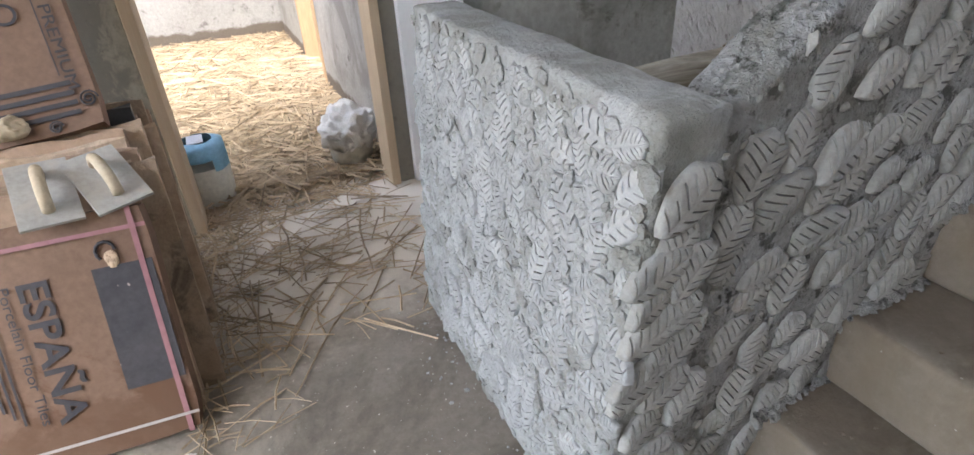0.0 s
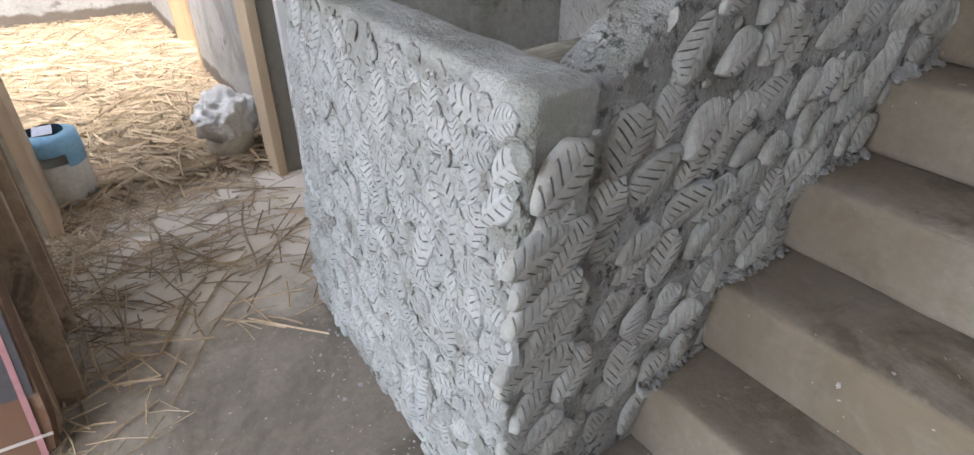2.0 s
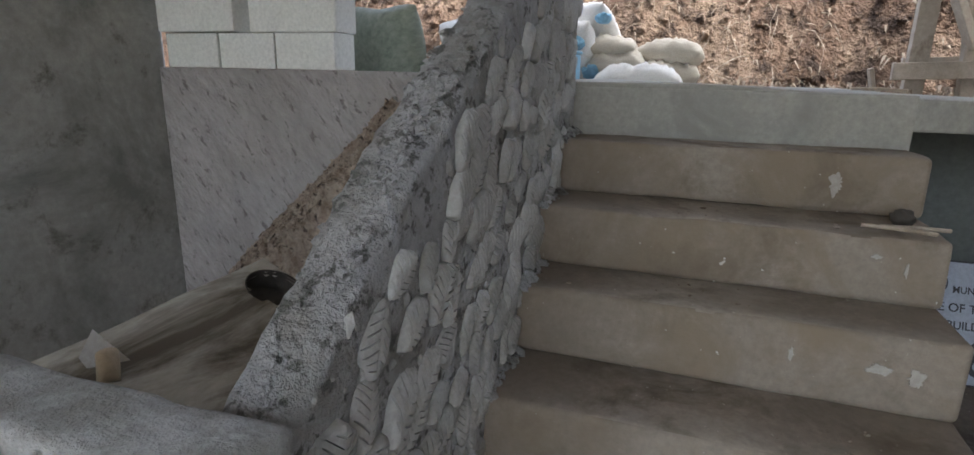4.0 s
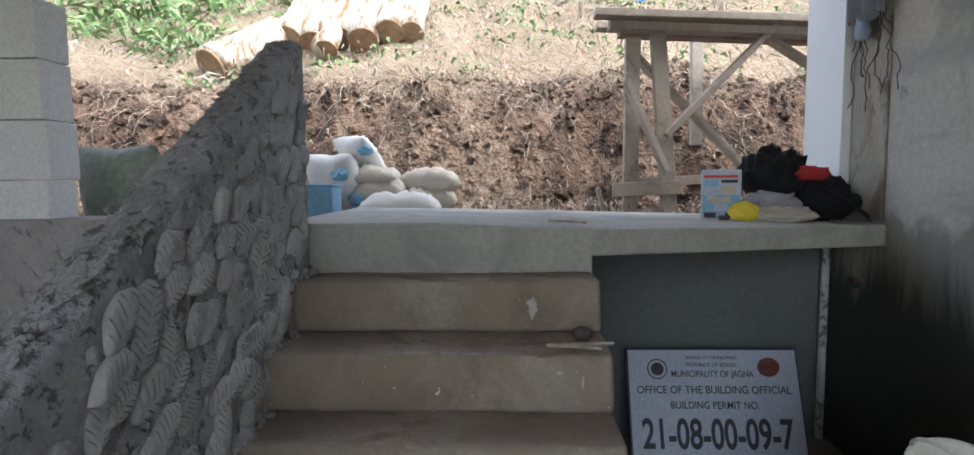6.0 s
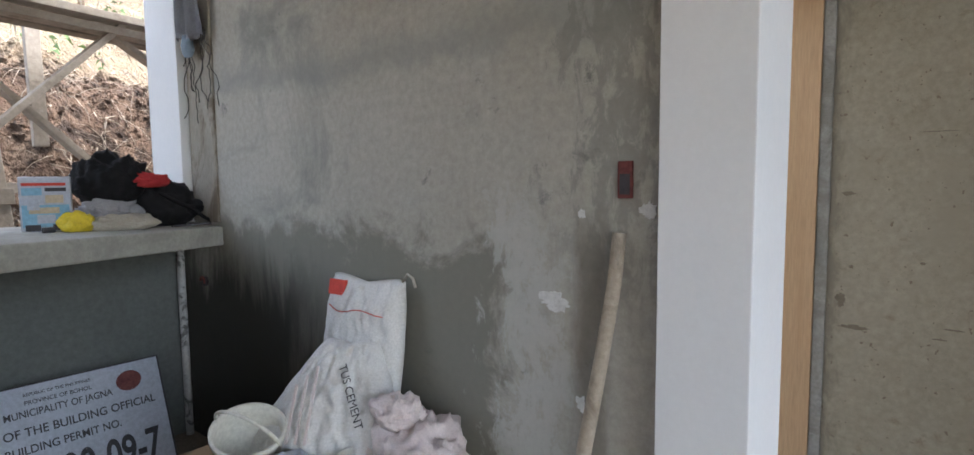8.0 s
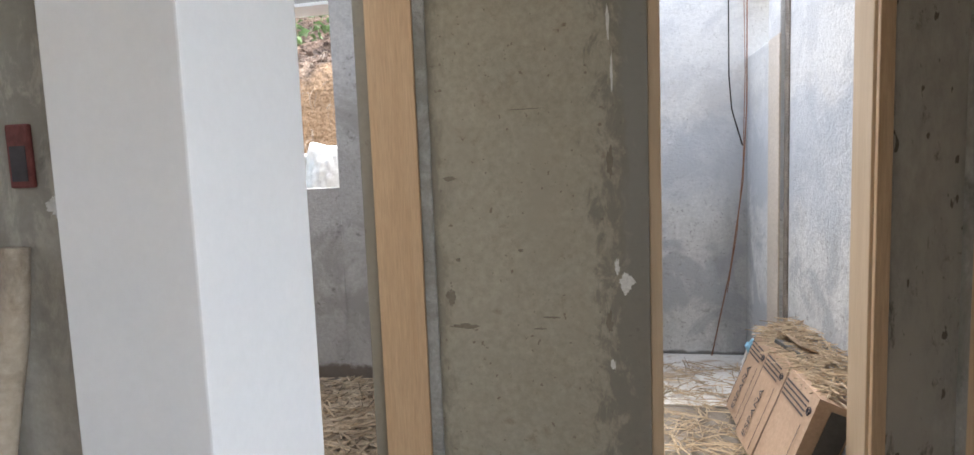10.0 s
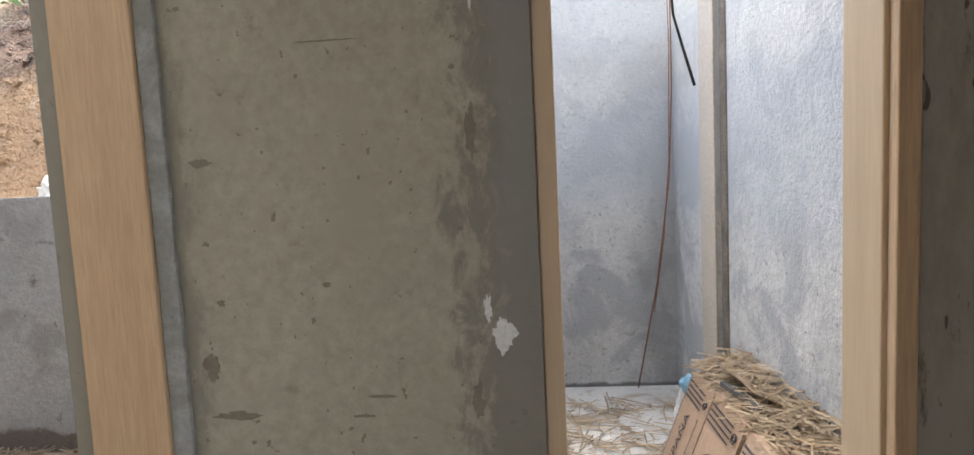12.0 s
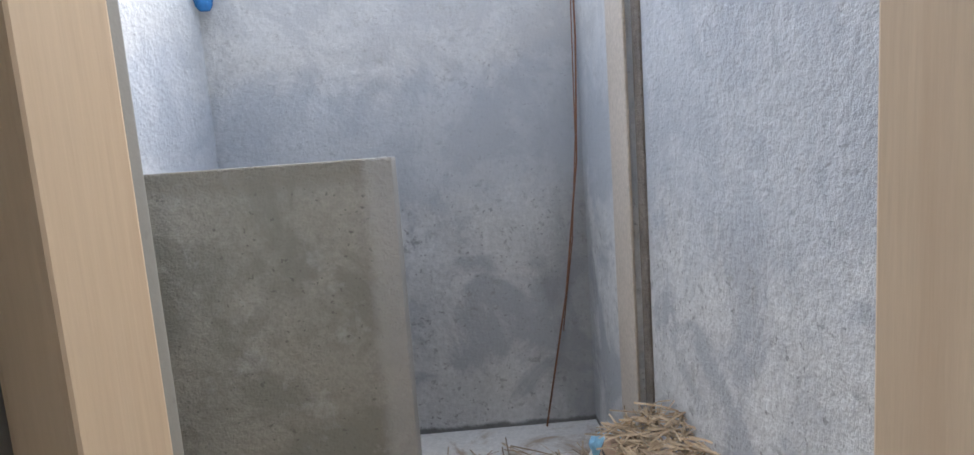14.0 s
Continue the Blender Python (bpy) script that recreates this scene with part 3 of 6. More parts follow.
M["pipe"] = surface("peeling_white_pipe", (0.50, 0.50, 0.49), (0.60, 0.60, 0.58), 8, 60, 0.6, 0.2, 0.003, stain=(0.14, 0.14, 0.13), stain_at=(0.52, 0.6), stain_scale=9)
M["stick"] = surface("rough_stick", (0.35, 0.29, 0.22), (0.47, 0.40, 0.32), 6, 60, 0.9, 0.5, 0.006, stain=(0.2, 0.16, 0.12), stain_at=(0.52, 0.7), stain_scale=8)
M["grass"] = surface("green_leaves", (0.07, 0.13, 0.035), (0.20, 0.29, 0.12), 6, 50, 0.6, 0.1, 0.003, island=0.4)
M["grass_dry"] = surface("dry_grass_and_roots", (0.20, 0.155, 0.115), (0.38, 0.32, 0.25), 6, 50, 0.8, 0.2, 0.003)
M["plaster_patch"] = surface("white_plaster_patch", (0.60, 0.60, 0.58), (0.70, 0.70, 0.68), 20, 90, 0.9, 0.3, 0.003)
M["splash"] = surface("thin_plaster_splash", (0.36, 0.33, 0.29), (0.46, 0.43, 0.39), 20, 90, 0.9, 0.3, 0.003)
M["bare_strip"] = surface("bare_mortar_strip", (0.32, 0.29, 0.24), (0.42, 0.385, 0.325), 6, 60, 0.95, 0.9, 0.014, stain=(0.17, 0.14, 0.105), stain_at=(0.50, 0.60), stain_scale=5.0, stretch=(1, 1, 0.4))
M["edge_beige"] = surface("beige_form_edge", (0.50, 0.44, 0.37), (0.57, 0.51, 0.44), 6, 60, 0.9, 0.3, 0.004)
M["mud_smear"] = surface("dried_mud_smear", (0.17, 0.145, 0.115), (0.23, 0.20, 0.165), 9, 80, 0.95, 0.3, 0.003)
M["brown_dark"] = surface("dark_rough_brown", (0.17, 0.145, 0.12), (0.30, 0.26, 0.22), 9, 60, 0.95, 1.0, 0.015)
M["mud"] = surface("mud_and_hole_shade", (0.045, 0.04, 0.034), (0.08, 0.07, 0.058), 4, 40, 0.8, 0.5, 0.01)
M["concrete_bright"] = surface("pale_floor_screed", (0.58, 0.56, 0.52), (0.68, 0.66, 0.62), 3, 60, 0.9, 0.3, 0.004, stain=(0.34, 0.27, 0.20), stain_at=(0.50, 0.60), stain_scale=2.5)


# ---- balustrade with pressed leaves ----
def leaf_mesh(name, length, width, height, veins, skew, deep, material, crevice):
    """A thick oval leaf pad with narrow slits that run from beside the midrib towards the margin."""
    ss = [0.0, 0.02]
    for k in range(veins):
        for f in (0.05, 0.32, 0.40, 0.45, 0.55, 0.60, 0.68):
            ss.append(0.06 + 0.86 * (k + f) / veins)
    ss += [0.97, 1.0]
    slit = {2 + q + 7 * k: k for k in range(veins) for q in (3, 4)}
    ts = [-1, -0.985, -0.93, -0.84, -0.7, -0.5, -0.3, -0.14, -0.05, 0.05, 0.14, 0.3, 0.5, 0.7, 0.84, 0.93, 0.985, 1]
    r = random.Random(veins * 100 + int(length * 1e5))
    reach = {(k, side): (r.uniform(0.08, 0.32), r.uniform(0.66, 0.98), r.choice((0.25, 0.7, 0.9, 1.0, 1.1))) for k in range(veins) for side in (0, 1)}
    verts, faces = [], []
    for i, s in enumerate(ss):
        w = width / 2 * 2.25 * s ** 0.55 * (1 - s) ** 0.80
        for t in ts:
            a = abs(t)
            x = s * length - length / 2 + 0.62 * a * w * min(1.0, (1 - s) * 3)
            y = t * w + skew * math.sin(math.pi * s) * width
            round_edge = (1 - a ** 3) ** 0.7 if a < 1 else 0.0
            ends = min(1.0, (s * (1 - s) * 14)) ** 0.5
            h = height * (round_edge * ends * (0.88 + 0.12 * (1 - a * a)))
            h += (0.0016 if height > 0.0095 else 0.0034) * noise.noise(Vector((s * 7, t * 3, veins + length * 90)))
            if i in slit:
                lo, hi, dp = reach[slit[i], int(t > 0)]
                if lo < a < hi:
                    h -= deep * dp
            if a < 0.06:
                h -= 0.0012
            if a == 1 or i in (0, len(ss) - 1):
                h = -0.009
            verts.append((x, y, h))
    n = len(ts)
    for i in range(len(ss) - 1):
        for j in range(n - 1):
            a = i * n + j
            faces.append((a, a + n, a + n + 1, a + 1))
    me = bpy.data.meshes.new(name)
    me.from_pydata(verts, [], faces)
    cut = [i in slit or i + 1 in slit for i in range(len(ss) - 1) for _ in range(n - 1)]
    me.polygons.foreach_set("use_smooth", [not c for c in cut])
    me.materials.append(material)
    me.materials.append(crevice)
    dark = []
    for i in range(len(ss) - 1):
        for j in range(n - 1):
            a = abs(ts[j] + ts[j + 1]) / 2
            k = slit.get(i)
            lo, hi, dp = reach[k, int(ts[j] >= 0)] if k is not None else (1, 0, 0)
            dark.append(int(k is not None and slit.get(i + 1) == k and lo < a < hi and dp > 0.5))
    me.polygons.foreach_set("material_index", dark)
    me.update()
    return me


def crumbs(name, parent, material, count, place, seed, size=(0.006, 0.02)):
    """Irregular crumbs of mortar left between the leaves, one joined mesh. place gives a point and the face's normal."""
    r = random.Random(seed)
    shape = bmesh.new()
    bmesh.ops.create_icosphere(shape, subdivisions=1, radius=1)
    base = [v.co.copy() for v in shape.verts]
    tris = [[v.index for v in f.verts] for f in shape.faces]
    shape.free()
    verts, faces = [], []
    for _ in range(count):
        p, n = place(r)
        n = Vector(n)
        a = n.orthogonal().normalized()
        b = n.cross(a)
        ang, k = r.random() * 6.3, r.uniform(*size) * (0.6 + r.random() ** 3)
        u, v = a * math.cos(ang) + b * math.sin(ang), b * math.cos(ang) - a * math.sin(ang)
        e = r.uniform(0.45, 1.0)
        o = len(verts)
        for c in base:
            w = c * (1 + r.uniform(-0.25, 0.25))
            verts.append(tuple(Vector(p) + u * w.x * k + v * w.y * k * e + n * w.z * k * 0.4))
        faces += [tuple(o + t for t in f) for f in tris]
    me = bpy.data.meshes.new(name)
    me.from_pydata(verts, [], faces)
    me.materials.append(material)
    ob = new(name, me)
    ob.parent = parent
    ob["kind"] = "stuff"
    return ob


def lump(x, y, z, k=1.0):
    p = Vector((x, y, z))
    return k * (0.004 * noise.fractal(p * 9, 0.8, 2.1, 4) + 0.004 * noise.noise(p * 50))


def rough_prism(name, profile, y0, y1, material, step=0.03, rough_top=1.0, lean=0.0):
    """A wall whose outline is drawn in the XZ plane and that runs from y0 to y1, with uneven trowelled faces."""
    bm = bmesh.new()
    lo = [bm.verts.new((x, y0, z)) for x, z in profile]
    f = bm.faces.new(lo)
    r = bmesh.ops.extrude_face_region(bm, geom=[f])
    bmesh.ops.translate(bm, verts=[v for v in r["geom"] if isinstance(v, bmesh.types.BMVert)], vec=(0, y1 - y0, 0))
    bmesh.ops.recalc_face_normals(bm, faces=bm.faces)
    bmesh.ops.bevel(bm, geom=list(bm.edges), offset=0.012, segments=2, profile=0.6, affect="EDGES", clamp_overlap=True)
    for axis, a, b in ((0, min(p[0] for p in profile), max(p[0] for p in profile)), (1, y0, y1), (2, 0.0, max(p[1] for p in profile))):
        n = max(1, int((b - a) / step))
        no = [0, 0, 0]
        no[axis] = 1
        for i in range(1, n):
            co = [0, 0, 0]
            co[axis] = a + (b - a) * i / n
            bmesh.ops.bisect_plane(bm, geom=bm.verts[:] + bm.edges[:] + bm.faces[:], plane_co=co, plane_no=no)
    bm.normal_update()
    for v in bm.verts:
        k = 1.0 + rough_top * 1.6 * max(0.0, v.normal.z)
        v.co += v.normal * lump(*v.co, k if v.normal.z > 0.3 else 0.8)
    return bm


parapet = thing("parapet_wall", "grey cement parapet wall covered with pressed leaf relief", "parapet")
parapet["kind"] = "structure"
bm = rough_prism("parapet", [(0.455, 0), (0.565, 0), (0.565, 0.885), (0.455, 0.885)], 0.51, 1.42, M["cement"], rough_top=0.3)
for v in bm.verts:
    if v.co.x < 0.52:
        v.co.x -= 0.05 * (1 - v.co.z / 0.885)
part("core", bm, M["cement"], parapet, smooth=True)
balustrade = thing("stair_balustrade", "sloping grey cement stair balustrade covered with pressed leaf relief", "balustrade")
balustrade["kind"] = "structure"
SLOPE = [(0.567, 0.86), (0.90, 1.115), (1.40, 1.425), (1.98, 1.79), (2.075, 1.83)]


def slope_top(x):
    for (a, p), (b, q) in zip(SLOPE, SLOPE[1:]):
        if x <= b:
            return p + (q - p) * (x - a) / (b - a)
    return SLOPE[-1][1]


bm = rough_prism("slope", [(0.567, 0), (2.075, 0)] + SLOPE[::-1], 0.531, 0.624, M["cement"], rough_top=0.6)
for v in bm.verts:
    if v.co.y < 0.57 and v.co.z > slope_top(min(2.07, max(0.57, v.co.x))) - 0.05:
        v.co.z -= 0.018 * (0.57 - v.co.y) / 0.035
part("core", bm, M["cement_pitted"], balustrade, smooth=True)

rng = random.Random(7)
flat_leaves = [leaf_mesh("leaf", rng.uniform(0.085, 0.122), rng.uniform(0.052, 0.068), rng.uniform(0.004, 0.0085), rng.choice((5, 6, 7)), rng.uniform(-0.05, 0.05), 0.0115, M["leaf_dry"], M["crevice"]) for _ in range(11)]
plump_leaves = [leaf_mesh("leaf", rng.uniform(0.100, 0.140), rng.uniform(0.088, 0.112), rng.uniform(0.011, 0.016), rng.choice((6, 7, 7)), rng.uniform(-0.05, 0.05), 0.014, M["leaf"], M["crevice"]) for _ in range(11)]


def stick_leaves(parent, meshes, corner, along, up, normal, inside, du, dv, turn, size, out=(0.0, 0.005)):
    """Leaves pressed in staggered rows onto a wall face."""
    along, up, normal = Vector(along), Vector(up), Vector(normal)
    row, v = 0, dv * 0.4
    while v < 1.9:
        u = (row % 2) * du / 2 - du
        while u < 1.7:
            a, b = u + rng.uniform(-0.3, 0.3) * du, v + rng.uniform(-0.3, 0.3) * dv
            u += du
            if not inside(a, b):
                continue
            ang = turn(a, b)
            x = along * math.cos(ang) + up * math.sin(ang)
            n = (normal + along * rng.uniform(-0.16, 0.16) + up * rng.uniform(-0.12, 0.16)).normalized()
            y = n.cross(x).normalized()
            x = y.cross(n)
            k = rng.uniform(*size)
            m = Matrix((x * k, y * k, n * k)).transposed().to_4x4()
            m.translation = Vector(corner(a, b)) + normal * rng.uniform(*out)
            ob = new("leaf", rng.choice(meshes))
            ob.parent = parent
            ob.matrix_basis = m
        v += dv
        row += 1


def turned(lo, hi):
    """A turn between two angles; one leaf in six lies upside down."""
    return lambda a, b: rng.uniform(lo, hi) + (math.pi if rng.random() < 0.16 else 0.0)


stick_leaves(parapet, flat_leaves, lambda a, b: (0.403 + 0.05 * b / 0.885, 1.42 - a, b), (0, -1, 0), (0.056, 0, 1), (-1, 0, 0.05),
             lambda a, b: 0.02 < a < 0.895 and 0.03 < b < 0.835, 0.058, 0.062, lambda a, b: math.pi / 2 + rng.gauss(0, 0.8), (0.8, 1.15), (-0.003, 0.004))
stick_leaves(parapet, plump_leaves, lambda a, b: (0.43 + a, 0.509, b), (1, 0, 0), (0, 0, 1), (0, -1, 0),
             lambda a, b: 0.0 + 0.056 * b < a < 0.14 and 0.03 < b < 0.80, 0.062, 0.080, turned(0.3, 1.1), (0.72, 1.0), (-0.004, 0.003))
stick_leaves(balustrade, plump_leaves, lambda a, b: (0.567 + a, 0.531, b), (1, 0, 0), (0, 0, 1), (0, -1, 0),
             lambda a, b: 0.03 < a < 1.48 and b < slope_top(0.567 + a) - 0.085 and b > max(0.05, (a - 0.22) * 0.79 + 0.015), 0.088, 0.092,
             turned(0.25, 1.25), (0.70, 1.12), (-0.003, 0.005))


for x, z, ang, k in ((0.505, 0.765, 0.75, 1.0), (0.470, 0.66, 0.45, 0.9), (0.535, 0.64, 0.9, 0.85), (0.475, 0.555, 0.5, 0.95), (0.46, 0.46, 0.35, 0.9), (0.53, 0.50, 0.8, 0.8)):
    ob = new("leaf", plump_leaves[int(z * 100) % 11])
    ob.parent = parapet
    ob.matrix_basis = Matrix.Translation((x, 0.507, z)) @ Matrix(((math.cos(ang) * k, -math.sin(ang) * k, 0), (0, 0, -k), (math.sin(ang) * k, math.cos(ang) * k, 0))).to_4x4()


def front_spot(r):
    b = r.uniform(0.01, 0.87)
    return (0.403 + 0.05 * b / 0.885, r.uniform(0.515, 1.41), b), (-1, 0, 0.05)


def side_spot(r):
    x = r.uniform(0.45, 2.06)
    lo = max(0.0, (x - 0.79) * 0.79)
    b = lo + (slope_top(max(0.567, x)) - 0.03 - lo) * r.random()
    return (x, 0.531 if x > 0.567 else 0.509, b), (0, -1, 0)


def joint_spot(r):
    k = r.randrange(6)
    x = r.uniform(NOSE[k] - 0.02, NOSE[k] + 0.24)
    return (min(x, 2.06), 0.527 - abs(r.gauss(0, 0.012)), RISE[k] + r.uniform(-0.004, 0.012)), (0, -0.6, 0.8)


def ridge_spot(r):
    x = r.uniform(0.60, 2.05)
    return (x, r.uniform(0.545, 0.618), slope_top(x) + r.uniform(-0.004, 0.004)), (-0.5, 0, 0.85)


crumbs("mortar_crumbs", parapet, M["cement"], 1700, front_spot, 51, (0.006, 0.022))
crumbs("mortar_crumbs", balustrade, M["leaf"], 520, side_spot, 52, (0.006, 0.017))
crumbs("mortar_crumbs", balustrade, M["cement_pitted"], 260, joint_spot, 53, (0.008, 0.022))
crumbs("mortar_crumbs", balustrade, M["cement_pitted"], 700, ridge_spot, 54, (0.005, 0.015))


# ---- door frames ----
def frame_piece(parent, name, b, mat, bevel=0.004):
    bm = bmesh.new()
    box(bm, *b)
    return part(name, bm, mat, parent, bevel=bevel)


door = thing("door_1", "pale timber door frame without a door", "door frame")
door["kind"] = "structure"
frame_piece(door, "jamb", (0.343, 0.51, -2.992, -2.976, 0, 2.10), M["wood"])
frame_piece(door, "jamb", (0.385, 0.55, -2.09, -2.052, 0, 2.10), M["wood"])
frame_piece(door, "head", (0.366, 0.537, -2.975, -2.06, 2.07, 2.118), M["wood"])
door = thing("door_2", "pale timber door frame without a door", "door frame")
door["kind"] = "structure"
frame_piece(door, "jamb", (-0.462, -0.423, -3.11, -3.009, 0, 2.06), M["wood_pale"])
frame_piece(door, "jamb", (-1.129, -1.092, -3.21, -3.065, 0, 2.06), M["wood_pale"])
frame_piece(door, "jamb", (-1.129, -1.102, -3.064, -3.03, 0, 2.06), M["wood_pale"])
frame_piece(door, "stop", (-1.129, -1.087, -3.029, -3.009, 0, 2.06), M["wood"])
frame_piece(door, "head", (-1.129, -0.423, -3.21, -3.009, 2.061, 2.099), M["wood_pale"])
door = thing("door_3", "pale timber door frame of the straw room", "door frame")
door["kind"] = "structure"
frame_piece(door, "jamb", (-0.239, -0.20, 2.205, 2.41, 0, 2.06), M["wood_pale"])
frame_piece(door, "jamb", (0.556, 0.594, 2.25, 2.41, 0, 2.06), M["wood_pale"])
frame_piece(door, "head", (-0.239, 0.594, 2.215, 2.41, 2.061, 2.099), M["wood_pale"])
door = thing("door_4", "timber door frame in the hall wall", "door frame")
door["kind"] = "structure"
frame_piece(door, "jamb", (-1.49, -1.314, -2.949, -2.91, 0, 2.06), M["wood"])
frame_piece(door, "jamb", (-1.49, -1.314, -2.22, -2.181, 0, 2.06), M["wood"])
frame_piece(door, "head", (-1.49, -1.314, -2.949, -2.181, 2.061, 2.099), M["wood"])
door = thing("door_5", "timber door frame in the straw room side wall", "door frame")
door["kind"] = "structure"
frame_piece(door, "jamb", (0.61, 0.81, 4.53, 4.569, 0, 2.06), M["wood"])
frame_piece(door, "jamb", (0.61, 0.81, 3.851, 3.89, 0, 2.06), M["wood"])
frame_piece(door, "head", (0.61, 0.81, 3.851, 4.569, 2.061, 2.099), M["wood"])
setting("room_beyond", [(2.6, 2.75, 3.0, 5.5, 0, TOP), (0.8, 2.6, 5.4, 5.5, 0, TOP), (0.8, 2.6, 2.9, 3.0, 0, TOP)], M["wall_rough"], "pale cement rendered walls of a further room", "wall")

# wall trims
setting("trim_bare_strip", [(2.72, 2.975, -1.797, -1.783, 1.17, TOP)], M["bare_strip"], "rough unplastered mortar strip on the wall", "wall trim", 0.005)
setting("column_corner", [(2.985, 3.335, -1.794, -1.742, 1.16, TOP)], M["wall_white"], "white painted corner column standing on the slab", "column")
setting("trim_door_fillet", [(0.30, 0.341, -2.997, -2.983, 0, 2.3)], M["cement"], "narrow grey plaster fillet beside the door frame", "wall trim", 0.004)
setting("trim_bath_edge", [(-1.225, -1.214, -4.68, -4.474, 0, 2.0)], M["edge_beige"], "beige moulded edge of a wall pier", "wall trim")
setting("trim_bath_joint", [(-1.252, -1.240, -4.472, -4.40, 0, 2.5)], M["brown_dark"], "dark brown rough strip beside the wall pier", "wall trim", 0.004)
setting("trim_window_reveal", [(2.44, 2.482, -4.68, -4.475, 1.262, 2.4), (1.35, 2.44, -4.685, -4.47, 2.38, 2.402)], M["wall_white"], "white painted window reveal", "window reveal")
setting("floor_bath", [(-1.265, 0.33, -5.19, -4.28, 0.0, 0.012)], M["concrete_bright"], "pale cement screed on the bathroom floor", "floor")


# ---- shapes for things ----
def lathe(bm, rings, seg=24, cap=True):
    """Rings of (radius, height) turned about z."""
    loops = []
    for r, z in rings:
        loops.append([bm.verts.new((r * math.cos(2 * math.pi * i / seg), r * math.sin(2 * math.pi * i / seg), z)) for i in range(seg)])
    for a, b in zip(loops, loops[1:]):
        for i in range(seg):
            bm.faces.new((a[i], a[(i + 1) % seg], b[(i + 1) % seg], b[i]))
    if cap:
        bm.faces.new(list(reversed(loops[0])))


def tube(bm, pts, radius, seg=8, taper=1.0):
    pts = [Vector(p) for p in pts]
    loops = []
    for i, p in enumerate(pts):
        d = (pts[min(i + 1, len(pts) - 1)] - pts[max(i - 1, 0)]).normalized()
        a = d.orthogonal().normalized()
        b = d.cross(a)
        if loops:
            ref = loops[-1][0].co - pts[i - 1]
            a = (ref - d * ref.dot(d)).normalized()
            b = d.cross(a)
        r = radius * (1 + (taper - 1) * i / (len(pts) - 1))
        loops.append([bm.verts.new(p + (a * math.cos(2 * math.pi * k / seg) + b * math.sin(2 * math.pi * k / seg)) * r) for k in range(seg)])
    for u, v in zip(loops, loops[1:]):
        for k in range(seg):
            bm.faces.new((u[k], u[(k + 1) % seg], v[(k + 1) % seg], v[k]))
    bm.faces.new(list(reversed(loops[0])))
    bm.faces.new(loops[-1])


def beam(bm, a, b, w, h):
    """A straight timber from a to b, w wide and h high."""
    a, b = Vector(a), Vector(b)
    d = (b - a).normalized()
    side = d.cross(Vector((0, 0, 1)))
    side = (side if side.length > 0.1 else d.cross(Vector((1, 0, 0)))).normalized() * w / 2
    up = side.cross(d).normalized() * h / 2
    vs = [bm.verts.new(p + side * s + up * u) for p in (a, b) for u in (-1, 1) for s in (-1, 1)]
    for f in ((0, 1, 3, 2), (4, 6, 7, 5), (0, 4, 5, 1), (2, 3, 7, 6), (0, 2, 6, 4), (1, 5, 7, 3)):
        bm.faces.new([vs[i] for i in f])


def pillow(bm, sx, sy, sz, seed, crumple=0.12, n=22, pinch=0.35):
    """A soft filled sack: flat seams at the ends, sagging and creased."""
    for side in (1, -1):
        rows = []
        for i in range(n + 1):
            u = i / n * 2 - 1
            row = []
            for j in range(n + 1):
                v = j / n * 2 - 1
                full = (max(0.0, 1 - abs(u) ** 2.6) ** 0.55) * (max(0.0, 1 - abs(v) ** 3.0) ** 0.55)
                p = Vector((u * 2.1 + seed, v * 2.1, side * 1.7))
                q = Vector((p.x * 1.9 + p.y * 0.8, p.y * 0.7 - p.x * 0.5, p.z))
                c = noise.fractal(p * 0.9, 0.9, 2.1, 4) * crumple - (1 - abs(noise.noise(q * 1.1))) ** 6 * crumple * 1.1 + (1 - abs(noise.noise(q * 1.9 + Vector((4, 1, 0))))) ** 8 * crumple * 0.7
                k = 1 - 0.10 * (1 - abs(u)) * abs(v) ** 3 - pinch * 0.15 * abs(u) ** 6
                row.append(bm.verts.new((u * sx / 2 * (1 - 0.06 * v * v), v * sy / 2 * k, side * sz / 2 * full * (1 + c) + c * sz * 0.25 * full)))
            rows.append(row)
        for a, b in zip(rows, rows[1:]):
            for j in range(n):
                q = (a[j], b[j], b[j + 1], a[j + 1])
                bm.faces.new(q if side > 0 else q[::-1])
    bmesh.ops.remove_doubles(bm, verts=bm.verts, dist=0.0004)


def crumpled(bm, sx, sy, sz, seed, depth=0.25, sub=4):
    """A crushed bag or heap of cloth that rests on z = 0."""
    bmesh.ops.create_icosphere(bm, subdivisions=sub, radius=1)
    for v in bm.verts:
        p = v.co.copy()
        r = 1 + min(depth, 0.4) * (0.55 * noise.fractal(p * 1.5 + Vector((seed, 0, 0)), 1.1, 2.0, 4) - 0.55 * abs(noise.noise(p * 2.4 + Vector((0, seed, 0)))) - 0.3 * abs(noise.noise(p * 5.2 + Vector((seed, seed, 0)))))
        v.co = Vector((p.x * sx / 2 * r, p.y * sy / 2 * r, max(0.0, (p.z * 0.5 + 0.42) * sz * r)))


